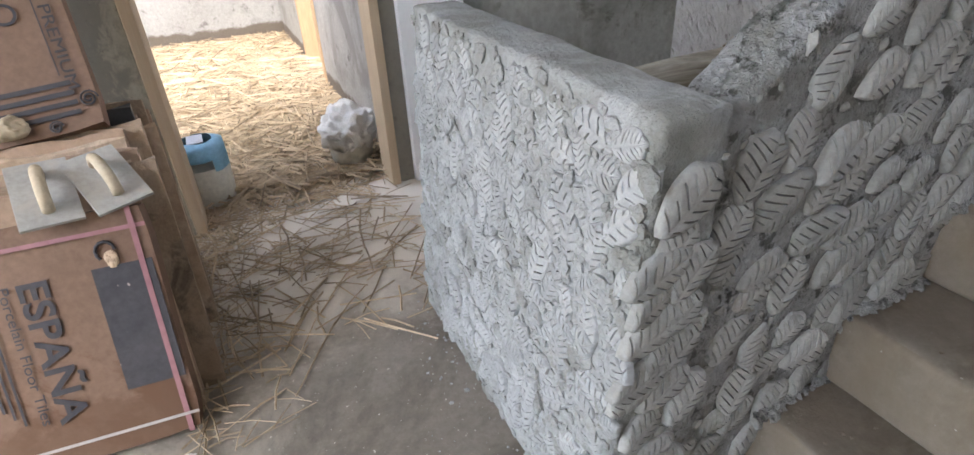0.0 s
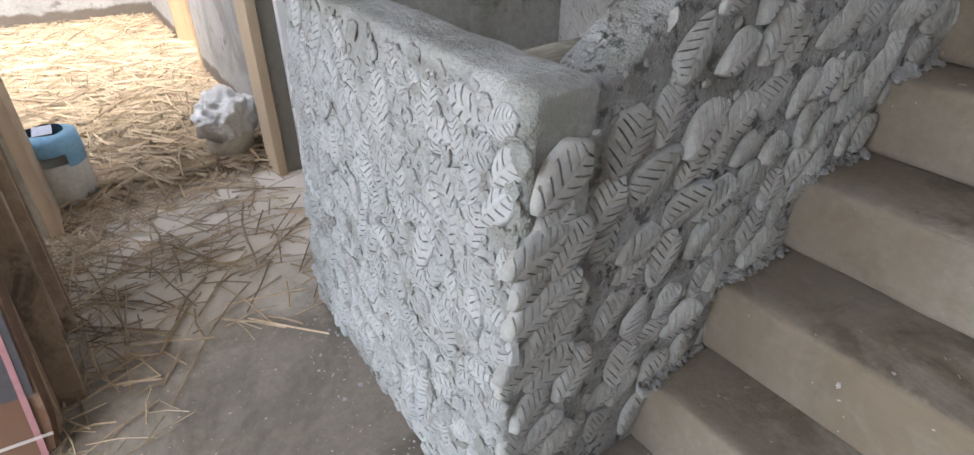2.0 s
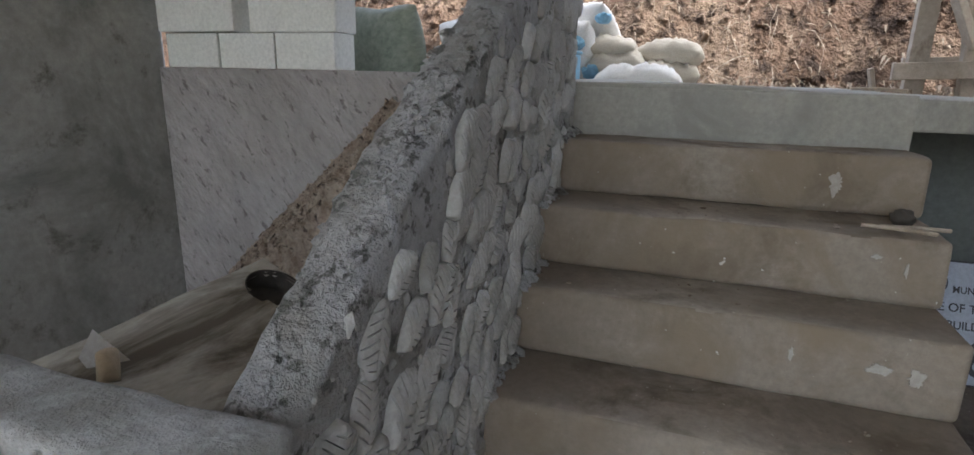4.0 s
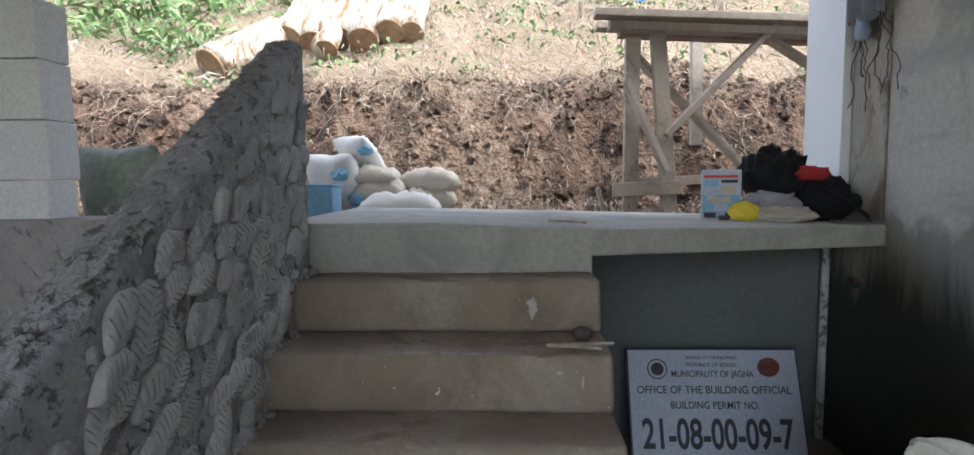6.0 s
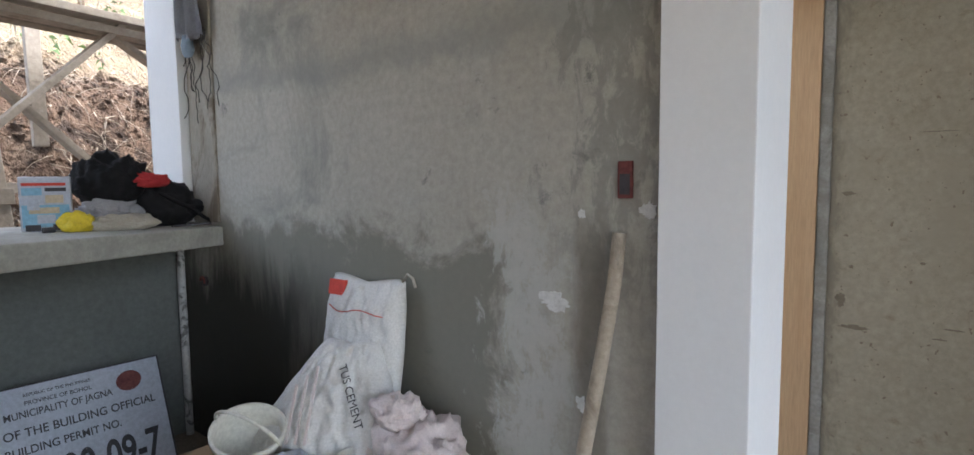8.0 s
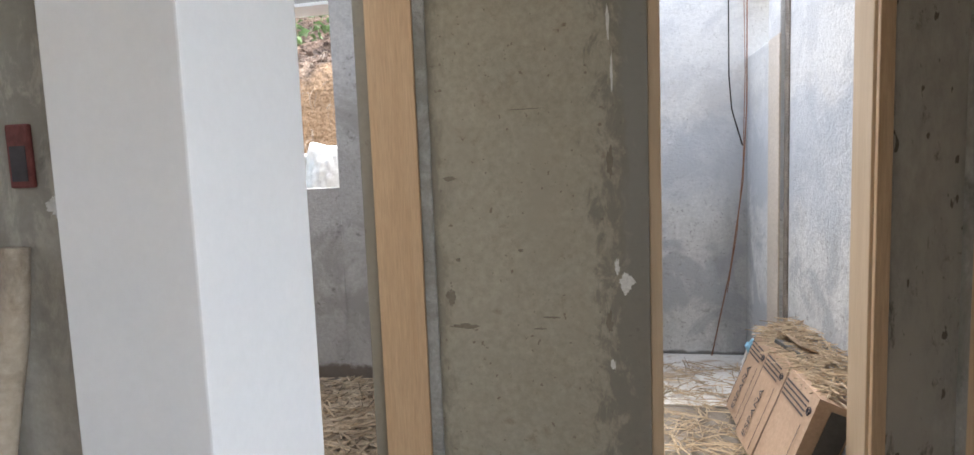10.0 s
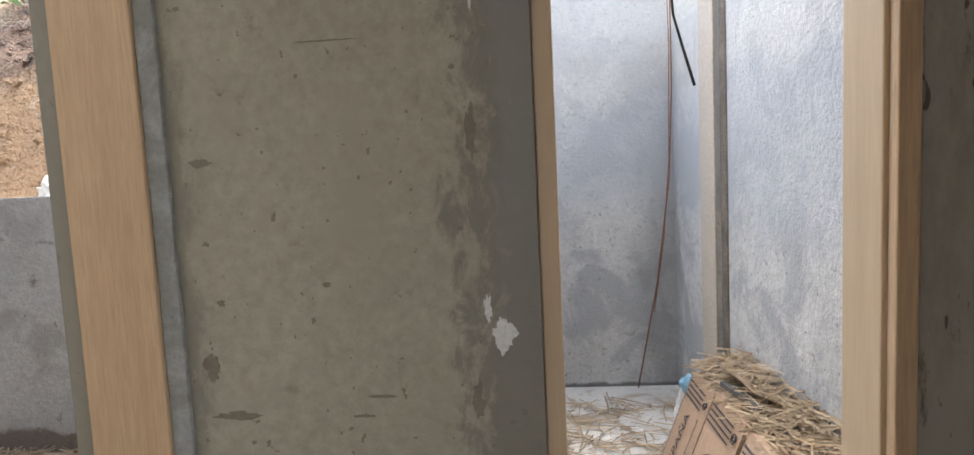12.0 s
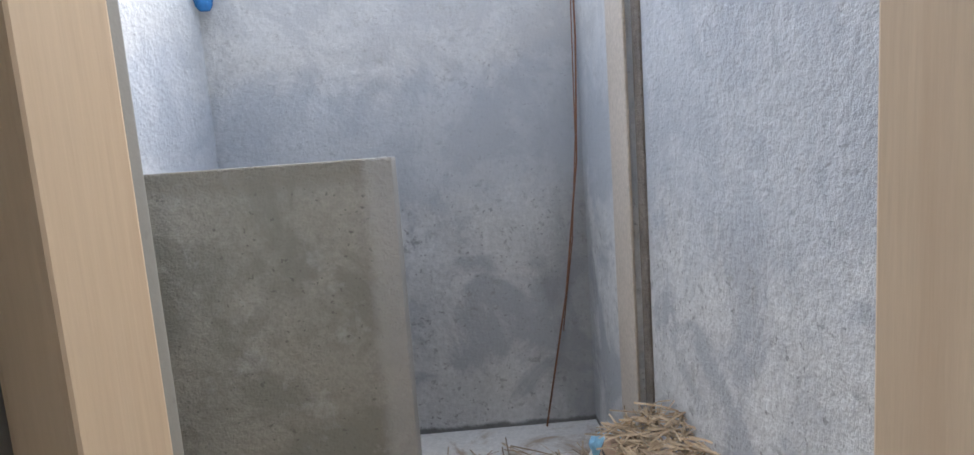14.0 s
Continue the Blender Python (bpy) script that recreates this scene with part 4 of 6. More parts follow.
def text(parent, body, size, at, material, name="lettering", align="CENTER", thick=0.0004, sx=1.0, bold=0.0):
    """Printed words on the parent's face."""
    c = bpy.data.curves.new(name, "FONT")
    c.body, c.size, c.align_x, c.align_y, c.extrude, c.offset = body, size, align, "CENTER", thick, bold
    tmp = new(name, c)
    dg = bpy.context.evaluated_depsgraph_get()
    me = bpy.data.meshes.new_from_object(tmp.evaluated_get(dg))
    bpy.data.objects.remove(tmp)
    me.materials.clear()
    me.materials.append(material)
    ob = new(name, me)
    ob.parent = parent
    ob.matrix_basis = at @ Matrix.Diagonal((sx, 1, 1, 1))
    return ob


def printed(parent, body, width, height, at, material, bold=0.0):
    """Words stretched to a given width and capital height."""
    ob = text(parent, body, 0.1, at, material, bold=bold)
    co = [v.co for v in ob.data.vertices]
    w, h = max(c.x for c in co) - min(c.x for c in co), 0.0695
    ob.matrix_basis = at @ Matrix.Diagonal((width / w, height / h, 1, 1))
    return ob


def plate(parent, name, x0, x1, y0, y1, material, z=0.0008, thick=0.0008, label=""):
    bm = bmesh.new()
    box(bm, x0, x1, y0, y1, z, z + thick)
    return part(name, bm, material, parent, label)


# ---- tile cartons beside the straw room doorway ----
def carton(label, at, w, h, d, seed, group="", mat="carton"):
    """A carton whose printed face lies in its own XY plane and whose body hangs behind it."""
    ob = thing("tile_carton", label, "carton", group, at)
    bm = bmesh.new()
    box(bm, 0, w, 0, h, -d, 0)
    bmesh.ops.subdivide_edges(bm, edges=bm.edges, cuts=7, use_grid_fill=True)
    bm.normal_update()
    for v in bm.verts:
        v.co += v.normal * 0.004 * noise.noise(v.co * 6 + Vector((seed, 0, 0)))
        e = min(v.co.x, w - v.co.x) + min(v.co.y, h - v.co.y)
        if e < 0.03:
            v.co += Vector((w / 2 - v.co.x, h / 2 - v.co.y, 0)) * 0.02 * (1 + noise.noise(v.co * 9))
    part("body", bm, M[mat], ob)
    return ob


def face_pose(right_bottom, right_top, left_dir):
    """Pose with x from left to right along the face, y up along it."""
    rb, rt, l = Vector(right_bottom), Vector(right_top), Vector(left_dir).normalized()
    y = (rt - rb).normalized()
    x = (-l - y * (-l).dot(y)).normalized()
    n = x.cross(y)
    return Matrix((x, y, n)).transposed().to_4x4(), rb


W1, H1 = 0.62, 0.56
m, rb = face_pose((-0.258, 1.20, 0.02), (-0.245, 1.415, 0.54), (-1, 0.10, 0))
m.translation = rb - (m.to_3x3() @ Vector((W1, 0, 0)))
c1 = carton("brown floor tile carton with black print, leaning and water stained", m, W1, H1, 0.05, 1.0, "tile cartons by the doorway")
plate(c1, "print_block", 0.488, 0.614, 0.14, 0.433, M["ink"], 0.0045, label="faded black printed rectangle")
printed(c1, "ESPAÑA", 0.335, 0.058, pose(0.366, 0.27, 0.005, 0, 0, -90), M["ink"], 0.002)
printed(c1, "Porcelain Floor Tiles", 0.325, 0.021, pose(0.314, 0.272, 0.005, 0, 0, -90), M["ink"])
for k in range(3):
    plate(c1, "small_print", 0.272 - 0.016 * k, 0.277 - 0.016 * k, 0.12 + 0.02 * k, 0.42 - 0.02 * k, M["ink"], 0.0045)
plate(c1, "strap", 0.587, 0.599, 0.0, H1, M["strap"], 0.0058, label="thin magenta strap")
plate(c1, "strap", 0.0, W1, 0.508, 0.518, M["strap"], 0.0063, label="thin magenta strap")
plate(c1, "strap", 0.0, W1, 0.042, 0.049, M["strap_white"], 0.0068, label="thin white strap")
bm = bmesh.new()
tube(bm, [(0.526 + 0.02 * math.cos(a * 0.5), 0.468 + 0.022 * math.sin(a * 0.5), 0.005) for a in range(9)], 0.0035, 6)
part("hand_hole", bm, M["ink"], c1, smooth=True)
bm = bmesh.new()
crumpled(bm, 0.03, 0.045, 0.014, 71.0, 0.4, 3)
bmesh.ops.translate(bm, verts=bm.verts, vec=(0.535, 0.448, 0.0))
part("torn_flap", bm, M["carton_edge"], c1)
# flattened cartons and sheets behind it
rs = random.Random(3)
for k in range(17):
    f = k / 16
    yb, yt = 1.275 + 0.65 * f, 1.475 + 0.50 * f
    hgt = 0.545 + 0.10 * f + rs.uniform(-0.07, 0.04)
    right = -0.245 + 0.05 * f * (1 - f) * 2 + rs.uniform(-0.06, 0.035)
    ob = thing("folded_carton", "flattened brown carton with frayed edges in a leaning stack", "carton", "folded cartons by the doorway")
    bm = bmesh.new()
    wd = rs.uniform(0.55, 0.62)
    n = 10
    tilt = (yt - yb) / hgt
    rows = [[], []]
    for side, off in ((0, 0.0), (1, rs.uniform(0.013, 0.024))):
        for i in range(n + 1):
            for j in range(2):
                x = right - wd * i / n
                z = hgt * j + (rs.uniform(-0.008, 0.008) if j else 0)
                rows[side].append(bm.verts.new((x, yb + z * tilt + off + 0.004 * noise.noise(Vector((x * 7, k, z * 3))), max(0.002, z))))
    A, B = rows
    for i in range(n):
        a = i * 2
        bm.faces.new((A[a], A[a + 1], A[a + 3], A[a + 2]))
        bm.faces.new((B[a], B[a + 2], B[a + 3], B[a + 1]))
        bm.faces.new((A[a + 1], B[a + 1], B[a + 3], A[a + 3]))
    bm.faces.new((A[0], B[0], B[1], A[1]))
    # One sheet in six is near-black, imitating shade between the sheets.
    part("sheet", bm, (M["carton_edge"], M["carton_kraft"], M["carton_edge"], M["carton_edge"], M["carton_kraft"], M["dark_gap"])[k % 6], ob)
# upper carton
m, rb = face_pose((-0.292, 1.70, 0.645), (-0.338, 2.02, 1.17), (-1, 0.02, 0))
m.translation = rb - (m.to_3x3() @ Vector((0.62, 0, 0)))
c2 = carton("brown tile carton with striped black print, leaning on the wall", m, 0.62, 0.60, 0.06, 5.0, "tile cartons by the doorway")
printed(c2, "PREMIUM", 0.215, 0.026, pose(0.578, 0.21, 0.005, 0, 0, -90), M["ink"])
printed(c2, "O", 0.055, 0.055, pose(0.488, 0.31, 0.005, 0, 0, -90), M["ink"])
for k in range(4):
    plate(c2, "print_stripe", 0.2, 0.575, 0.038 + 0.025 * k, 0.050 + 0.025 * k, M["ink"], 0.0045)
for cx, cy, r in ((0.60, 0.07, 0.022), (0.511, 0.018, 0.016)):
    bm = bmesh.new()
    tube(bm, [(cx + r * (1 - a / 26) * math.cos(a * 0.6), cy + r * (1 - a / 26) * math.sin(a * 0.6), 0.0055) for a in range(22)], 0.0025, 6)
    part("print_scroll", bm, M["ink"], c2, smooth=True)
plate(c2, "print_line", 0.556, 0.559, 0.14, 0.60, M["ink"], 0.0045)


def float_trowel(at):
    ob = thing("plastering_trowel", "dusty rectangular plastering trowel with a cream handle", "trowel", "trowels on the cartons", at)
    bm = bmesh.new()
    box(bm, -0.060, 0.060, -0.10, 0.10, 0, 0.008)
    part("blade", bm, M["steel"], ob, bevel=0.002)
    bm = bmesh.new()
    tube(bm, [(0, -0.06, 0.008), (0, -0.052, 0.035), (0, -0.03, 0.046), (0, 0.02, 0.048), (0, 0.045, 0.035), (0, 0.052, 0.008)], 0.013, 10)
    part("handle", bm, M["cream"], ob, smooth=True)


float_trowel(pose(-0.425, 1.475, 0.578, 24, 4, 12))
float_trowel(pose(-0.305, 1.495, 0.575, 22, -4, 22))
ob = thing("work_glove", "yellowish crumpled work glove on the cartons", "glove", at=pose(-0.50, 1.70, 0.645))
bm = bmesh.new()
crumpled(bm, 0.10, 0.07, 0.06, 3.0, 0.5)
part("fabric", bm, M["cream"], ob, smooth=True)

# ---- buckets and bags in the straw room ----
ob = thing("rubbish_bag", "crumpled white plastic bag filling a bucket", "bag", at=pose(0.46, 2.56, 0))
bm = bmesh.new()
lathe(bm, [(0.085, 0.002), (0.10, 0.10), (0.112, 0.20)], 20)
part("bucket", bm, M["plastic_white"], ob, "dirty white bucket", smooth=True)
bm = bmesh.new()
crumpled(bm, 0.265, 0.255, 0.21, 4.0, 0.34, 5)
bmesh.ops.translate(bm, verts=bm.verts, vec=(0, 0, 0.105))
for v in bm.verts:
    if v.co.z < 0.16:
        v.co.z -= 0.05 * max(0.0, noise.noise(v.co * 14) + 0.4)
part("bag", bm, M["sack"], ob, smooth=True)
ob = thing("paint_tub", "white tub with a torn blue wrapper by the door frame", "tub", at=pose(-0.165, 2.50, 0))
bm = bmesh.new()
lathe(bm, [(0.09, 0.002), (0.10, 0.05), (0.105, 0.17), (0.10, 0.18)], 22)
part("tub", bm, M["plastic_white"], ob, smooth=True)
bm = bmesh.new()
lathe(bm, [(0.106, 0.17), (0.109, 0.22), (0.10, 0.27), (0.07, 0.285)], 22)
for v in bm.verts:
    v.co += Vector((noise.noise(v.co * 20), noise.noise(v.co * 23), 0.6 * noise.noise(v.co * 30))) * 0.012
bmesh.ops.delete(bm, geom=[f for f in bm.faces if f.calc_center_median().z < 0.215 and noise.noise(f.calc_center_median() * 12) > 0.0], context="FACES")
part("wrapper", bm, M["blue_pale"], ob, "torn pale blue wrapper", smooth=True)
plate(ob, "label_print", -0.03, 0.03, -0.05, 0.05, M["sign_white"], 0.283, 0.004)

# ---- under the stairs ----
ob = thing("plywood_board", "muddy plywood board with a round hole, lying on a slope", "board")
bm = bmesh.new()
nx, ny = 64, 44
pts = {}
for i in range(nx + 1):
    for j in range(ny + 1):
        u, v = i / nx, j / ny
        x = 0.60 + 1.42 * u
        y = 1.52 - 0.82 * v
        z = 0.605 - 0.42 * v + 0.02 * math.sin(v * 3.1) - 0.03 * (1 - u) + 0.008 * noise.noise(Vector((u * 4, v * 4, 0)))
        pts[i, j] = (x, y, z)
for lay in (0, 1):
    vv = {k: bm.verts.new((p[0], p[1], p[2] - 0.014 * lay)) for k, p in pts.items()}
    for i in range(nx):
        for j in range(ny):
            u, v = (i + 0.5) / nx, (j + 0.5) / ny
            if ((u - 0.705) / 0.062) ** 2 + ((v - 0.15) / 0.105) ** 2 < 1:
                continue
            q = (vv[i, j], vv[i + 1, j], vv[i + 1, j + 1], vv[i, j + 1])
            bm.faces.new(q if lay else q[::-1])
part("sheet", bm, M["board"], ob, smooth=True)
bm = bmesh.new()
ex, ey = Vector((1, 0, 0.02)).normalized(), Vector((0, 0.89, 0.455)).normalized()
en = ex.cross(ey)
mid = Vector((1.601, 1.397, 0.540))
loops = []
for r, h in ((0.094, 0.003), (0.090, 0.003), (0.089, -0.07), (0.001, -0.07)):
    loops.append([bm.verts.new(mid + ex * r * math.cos(a) + ey * r * math.sin(a) + en * h) for a in [2 * math.pi * i / 40 for i in range(40)]])
for a, c in zip(loops, loops[1:]):
    for i in range(40):
        bm.faces.new((a[i], a[(i + 1) % 40], c[(i + 1) % 40], c[i]))
# A dark closed cup supplies the blackness of the shaded hole.
part("hole_rim", bm, M["mud"], ob, "dark round hole", smooth=False)
ob = thing("gravel_heap", "heap of mixed brown gravel against the retaining wall", "gravel")
ob["kind"] = "stuff"
bm = bmesh.new()
rg = random.Random(11)
for k in range(4200):
    u, v = rg.random(), rg.random()
    x = 2.065 - 0.36 * v
    y = 0.72 + 1.25 * u
    z = max(0.02, 1.11 - 0.93 * max(0.0, y - 1.2) - 0.55 * (2.065 - x)) + 0.02 * noise.noise(Vector((x * 12, y * 12, 0))) + rg.uniform(-0.02, 0.015)
    r = rg.uniform(0.009, 0.03)
    mtx = Matrix.Translation((x, y, z)) @ Euler((rg.random() * 6, rg.random() * 6, 0)).to_matrix().to_4x4() @ Matrix.Diagonal((r, r * rg.uniform(0.6, 1), r * 0.7, 1))
    vs = [bm.verts.new(mtx @ Vector(p)) for p in ((1, 0, 0), (-1, 0, 0), (0, 1, 0), (0, -1, 0), (0, 0, 1), (0, 0, -1))]
    for a, b, c in ((0, 2, 4), (2, 1, 4), (1, 3, 4), (3, 0, 4), (2, 0, 5), (1, 2, 5), (3, 1, 5), (0, 3, 5)):
        bm.faces.new((vs[a], vs[b], vs[c]))
vs = prism(bm, [(2.065, 0.68), (2.065, 1.2), (2.065, 1.9), (1.70, 1.9), (1.70, 1.2), (1.70, 0.68)], 0.0, 1.0)
for v in vs:
    if v.co.z > 0.5:
        v.co.z = max(0.02, 1.09 - 0.93 * max(0.0, v.co.y - 1.2) - 0.55 * (2.065 - v.co.x))
part("stones", bm, M["gravel"], ob)
ob = thing("pointing_trowel", "small pointed trowel with a cream handle lying on the plywood board", "trowel")
bm = bmesh.new()
tri = [Vector((1.055, 1.488, 0.613)), Vector((0.984, 1.475, 0.538)), Vector((1.035, 1.351, 0.566))]
up = (tri[1] - tri[0]).cross(tri[2] - tri[0]).normalized() * 0.003
lo, hi = [bm.verts.new(p) for p in tri], [bm.verts.new(p + up) for p in tri]
bm.faces.new(lo)
bm.faces.new(hi[::-1])
for i in range(3):
    bm.faces.new((lo[i], lo[(i + 1) % 3], hi[(i + 1) % 3], hi[i]))
part("blade", bm, M["steel"], ob)
bm = bmesh.new()
tube(bm, [(1.006, 1.385, 0.592), (1.000, 1.376, 0.584), (0.990, 1.366, 0.562), (0.979, 1.356, 0.537)], 0.024, 12)
part("handle", bm, M["cream"], ob, smooth=True)

# pale blocks stacked on the retaining wall
proto = thing("concrete_block", "pale concrete block stacked on the retaining wall", "block", "blocks on the retaining wall", pose(2.15, 2.12, 1.236))
bm = bmesh.new()
box(bm, -0.07, 0.07, -0.132, 0.132, 0, 0.135)
part("block_body", bm, M["block"], proto, bevel=0.005)
for x, y in ((2.155, 1.85), (2.15, 1.575)):
    copy_thing(proto, pose(x, y, 1.236))
proto = thing("concrete_block", "large pale concrete block on the block pile", "block", "blocks on the retaining wall", pose(2.13, 2.07, 1.374))
bm = bmesh.new()
box(bm, -0.075, 0.075, -0.192, 0.192, 0, 0.205)
part("block_body", bm, M["block"], proto, bevel=0.006)
for x, y, z, r in ((2.17, 1.64, 1.374, 2), (2.15, 2.05, 1.582, 0), (2.17, 1.65, 1.582, 1), (2.14, 2.06, 1.79, 1), (2.17, 1.65, 1.79, -1)):
    copy_thing(proto, pose(x, y, z, 0, 0, r))


def sack(label, at, sx, sy, sz, seed, mat, group="", crumple=0.42, name="cement_sack"):
    ob = thing(name, label, "sack", group, at)
    bm = bmesh.new()
    pillow(bm, sx, sy, sz, seed, crumple)
    part("bag", bm, mat, ob, smooth=True)
    return ob


sack("green striped woven sack standing on the landing ground", pose(2.62, 1.52, 1.28, 80, 0, 80), 0.42, 0.5, 0.22, 3.3, M["sack_green"], "sacks behind the blocks", 0.12)
sack("pale crumpled plastic sack on the ground", pose(2.85, 1.15, 1.32, 65, 10, 60), 0.4, 0.4, 0.2, 9.1, M["sack"], "sacks behind the blocks", 0.15)

# ---- outside on the landing ground ----
G = "sacks on the landing ground"
sack("beige filled sack on top of the sack pile", pose(3.47, 0.617, 1.381, -4, 0, 92), 0.282, 0.27, 0.122, 3.1, M["sack_kraft"], G, 0.19)
sack("beige filled sack in the sack pile", pose(3.45, 0.567, 1.294, 3, 0, 86), 0.286, 0.27, 0.168, 6.2, M["sack_kraft"], G, 0.19)
sack("pale grey filled sack on top of the sack pile", pose(3.55, 0.312, 1.344, 5, 0, 84), 0.360, 0.27, 0.160, 9.3, M["sack_kraft"], G, 0.19)
sack("pale filled sack in the sack pile", pose(3.52, 0.305, 1.244, -2, 0, 95), 0.315, 0.27, 0.178, 12.4, M["sack_kraft"], G, 0.19)
sack("crumpled white woven sack on the ground", pose(3.36, 0.450, 1.210, 2, 0, 88), 0.449, 0.27, 0.165, 15.5, M["sack"], G, 0.19)
sack("white sack with blue print standing by the pile", pose(3.45, 0.83, 1.33, 62, 0, 70), 0.34, 0.42, 0.20, 6.0, M["sack"], G, 0.14)
sack("crumpled white plastic sack on the pile", pose(3.55, 0.72, 1.50, 45, 0, 60), 0.26, 0.30, 0.14, 8.0, M["sack"], G, 0.2)
for x, y, z, sx in ((3.33, 0.78, 1.36, 0.13), (3.42, 0.66, 1.50, 0.11), (3.4, 0.70, 1.215, 0.16)):
    ob = thing("blue_wrapper", "crumpled blue plastic wrapper among the sacks", "wrapper", "blue wrappers", pose(x, y, z))
    bm = bmesh.new()
    crumpled(bm, sx, sx * 0.8, sx * 0.6, x * 9, 0.5)
    part("film", bm, M["blue_pale"], ob, smooth=True)
ob = thing("plastic_crate", "blue grey plastic box on the landing ground", "box", at=pose(2.98, 0.80, 1.19))
bm = bmesh.new()
box(bm, -0.08, 0.08, -0.10, 0.10, 0, 0.14)
part("body", bm, M["blue_pale"], ob, bevel=0.008)
bm = bmesh.new()
box(bm, -0.086, 0.086, -0.106, 0.106, 0.141, 0.155)
part("lid", bm, M["blue_pale"], ob, bevel=0.004)

# timber scaffold
scaf = thing("timber_scaffold", "rough grey timber scaffold trestle standing on earth", "scaffold")
for nm, a, b, w, h in (("post", (4.0, -0.955, 0.98), (4.0, -0.962, 2.26), 0.075, 0.05), ("post", (3.95, -1.215, 0.98), (3.97, -1.115, 2.28), 0.075, 0.05),
                       ("post", (4.5, -1.54, 1.6), (4.5, -1.53, 2.45), 0.065, 0.05), ("post", (4.0, -2.42, 0.98), (4.0, -2.42, 2.26), 0.075, 0.05),
                       ("brace", (3.93, -1.16, 1.63), (3.95, -1.86, 2.33), 0.085, 0.03), ("brace", (3.9, -0.90, 1.98), (3.92, -1.17, 1.40), 0.07, 0.03),
                       ("brace", (4.1, -0.97, 2.2), (4.2, -1.85, 1.36), 0.07, 0.03), ("brace", (4.05, -1.72, 2.34), (4.1, -2.45, 1.9), 0.07, 0.03),
                       ("rail", (3.93, -0.83, 1.285), (3.93, -1.26, 1.30), 0.03, 0.075), ("rail", (4.05, -0.9, 1.33), (4.05, -1.8, 1.36), 0.03, 0.05),
                       ("stake", (4.0, -1.40, 1.05), (3.98, -1.55, 1.42), 0.03, 0.02), ("stake", (4.0, -0.80, 1.08), (3.98, -0.74, 1.30), 0.025, 0.02)):
    bm = bmesh.new()
    beam(bm, a, b, w * 1.25, h * 1.2)
    part(nm, bm, M["grey_timber"], scaf, bevel=0.004)
for k, (x, z, y0, y1) in enumerate(((3.90, 2.395, -0.70, -2.6), (4.06, 2.40, -0.82, -2.7), (4.22, 2.395, -0.76, -2.5), (3.95, 2.325, -0.80, -2.6), (4.15, 2.33, -0.9, -2.6))):
    bm = bmesh.new()
    beam(bm, (x, y0, z), (x, y1, z - 0.09), 0.13, 0.045)
    part("plank", bm, M["grey_timber"], scaf, bevel=0.004)

# things on the slab
ob = thing("retail_carton", "small blue and white printed product box on the slab", "box", at=pose(2.86, -1.135, 1.172, 0, 0, -18))
bm = bmesh.new()
box(bm, -0.05, 0.05, -0.085, 0.085, 0, 0.225)
part("box_body", bm, M["sign_white"], ob, bevel=0.003)
for y0, y1, z0, z1, mt in ((-0.07, 0.075, 0.188, 0.200, "red"), (-0.078, 0.078, 0.02, 0.110, "blue_pale"), (-0.045, 0.055, 0.075, 0.10, "cream"), (0.02, 0.06, 0.09, 0.14, "sign_white"), (-0.07, 0.0, 0.165, 0.18, "ink"), (0.01, 0.075, 0.150, 0.18, "blue_pale"), (-0.06, 0.0, 0.118, 0.15, "cream"), (-0.03, 0.03, 0.035, 0.07, "sign_white"), (-0.07, -0.02, 0.005, 0.03, "ink"), (0.02, 0.07, 0.005, 0.03, "ink")):
    bm = bmesh.new()
    box(bm, -0.0535 - (0.001 if mt in ("cream", "sign_white", "ink", "yellow", "blue") else 0), -0.051, y0, y1, z0, z1)
    part("print", bm, M[mt], ob)
bag = thing("backpack", "black fabric backpack with a red panel lying on the slab", "bag", at=pose(2.93, -1.47, 1.16))
for nm, size, seed, at, mat, lab in (("body", (0.28, 0.38, 0.26), 2.0, (0.0, -0.15, 0.0), "black_cloth", ""), ("hood", (0.27, 0.33, 0.25), 7.0, (-0.01, 0.08, 0.115), "black_cloth", ""),
                               ("red_panel", (0.11, 0.19, 0.075), 5.0, (-0.095, -0.055, 0.185), "red_cloth", "red fabric panel"), ("pocket", (0.20, 0.30, 0.17), 9.0, (-0.03, 0.09, 0.0), "grey_cloth", "grey fabric pocket")):
    bm = bmesh.new()
    crumpled(bm, *size, seed, 0.38, 5)
    bmesh.ops.translate(bm, verts=bm.verts, vec=at)
    if nm == "body":
        for v in bm.verts:
            v.co.z *= 1.0 + 1.1 * min(0.12, max(-0.3, v.co.y + 0.15))
    part(nm, bm, M[mat], bag, lab, smooth=True)
bm = bmesh.new()
tube(bm, [(-0.13, -0.08, 0.16), (-0.15, -0.14, 0.12), (-0.15, -0.22, 0.08), (-0.13, -0.29, 0.03), (-0.10, -0.34, 0.008)], 0.009, 8)
part("strap", bm, M["black_cloth"], bag, "thin black strap", smooth=True)
ob = thing("snack_wrapper", "crumpled beige wrapper with a yellow print on the slab", "wrapper", at=pose(2.78, -1.36, 1.155))
bm = bmesh.new()
crumpled(bm, 0.12, 0.34, 0.085, 6.0, 0.5, 5)
part("film", bm, M["sack_kraft"], ob, smooth=True)
bm = bmesh.new()
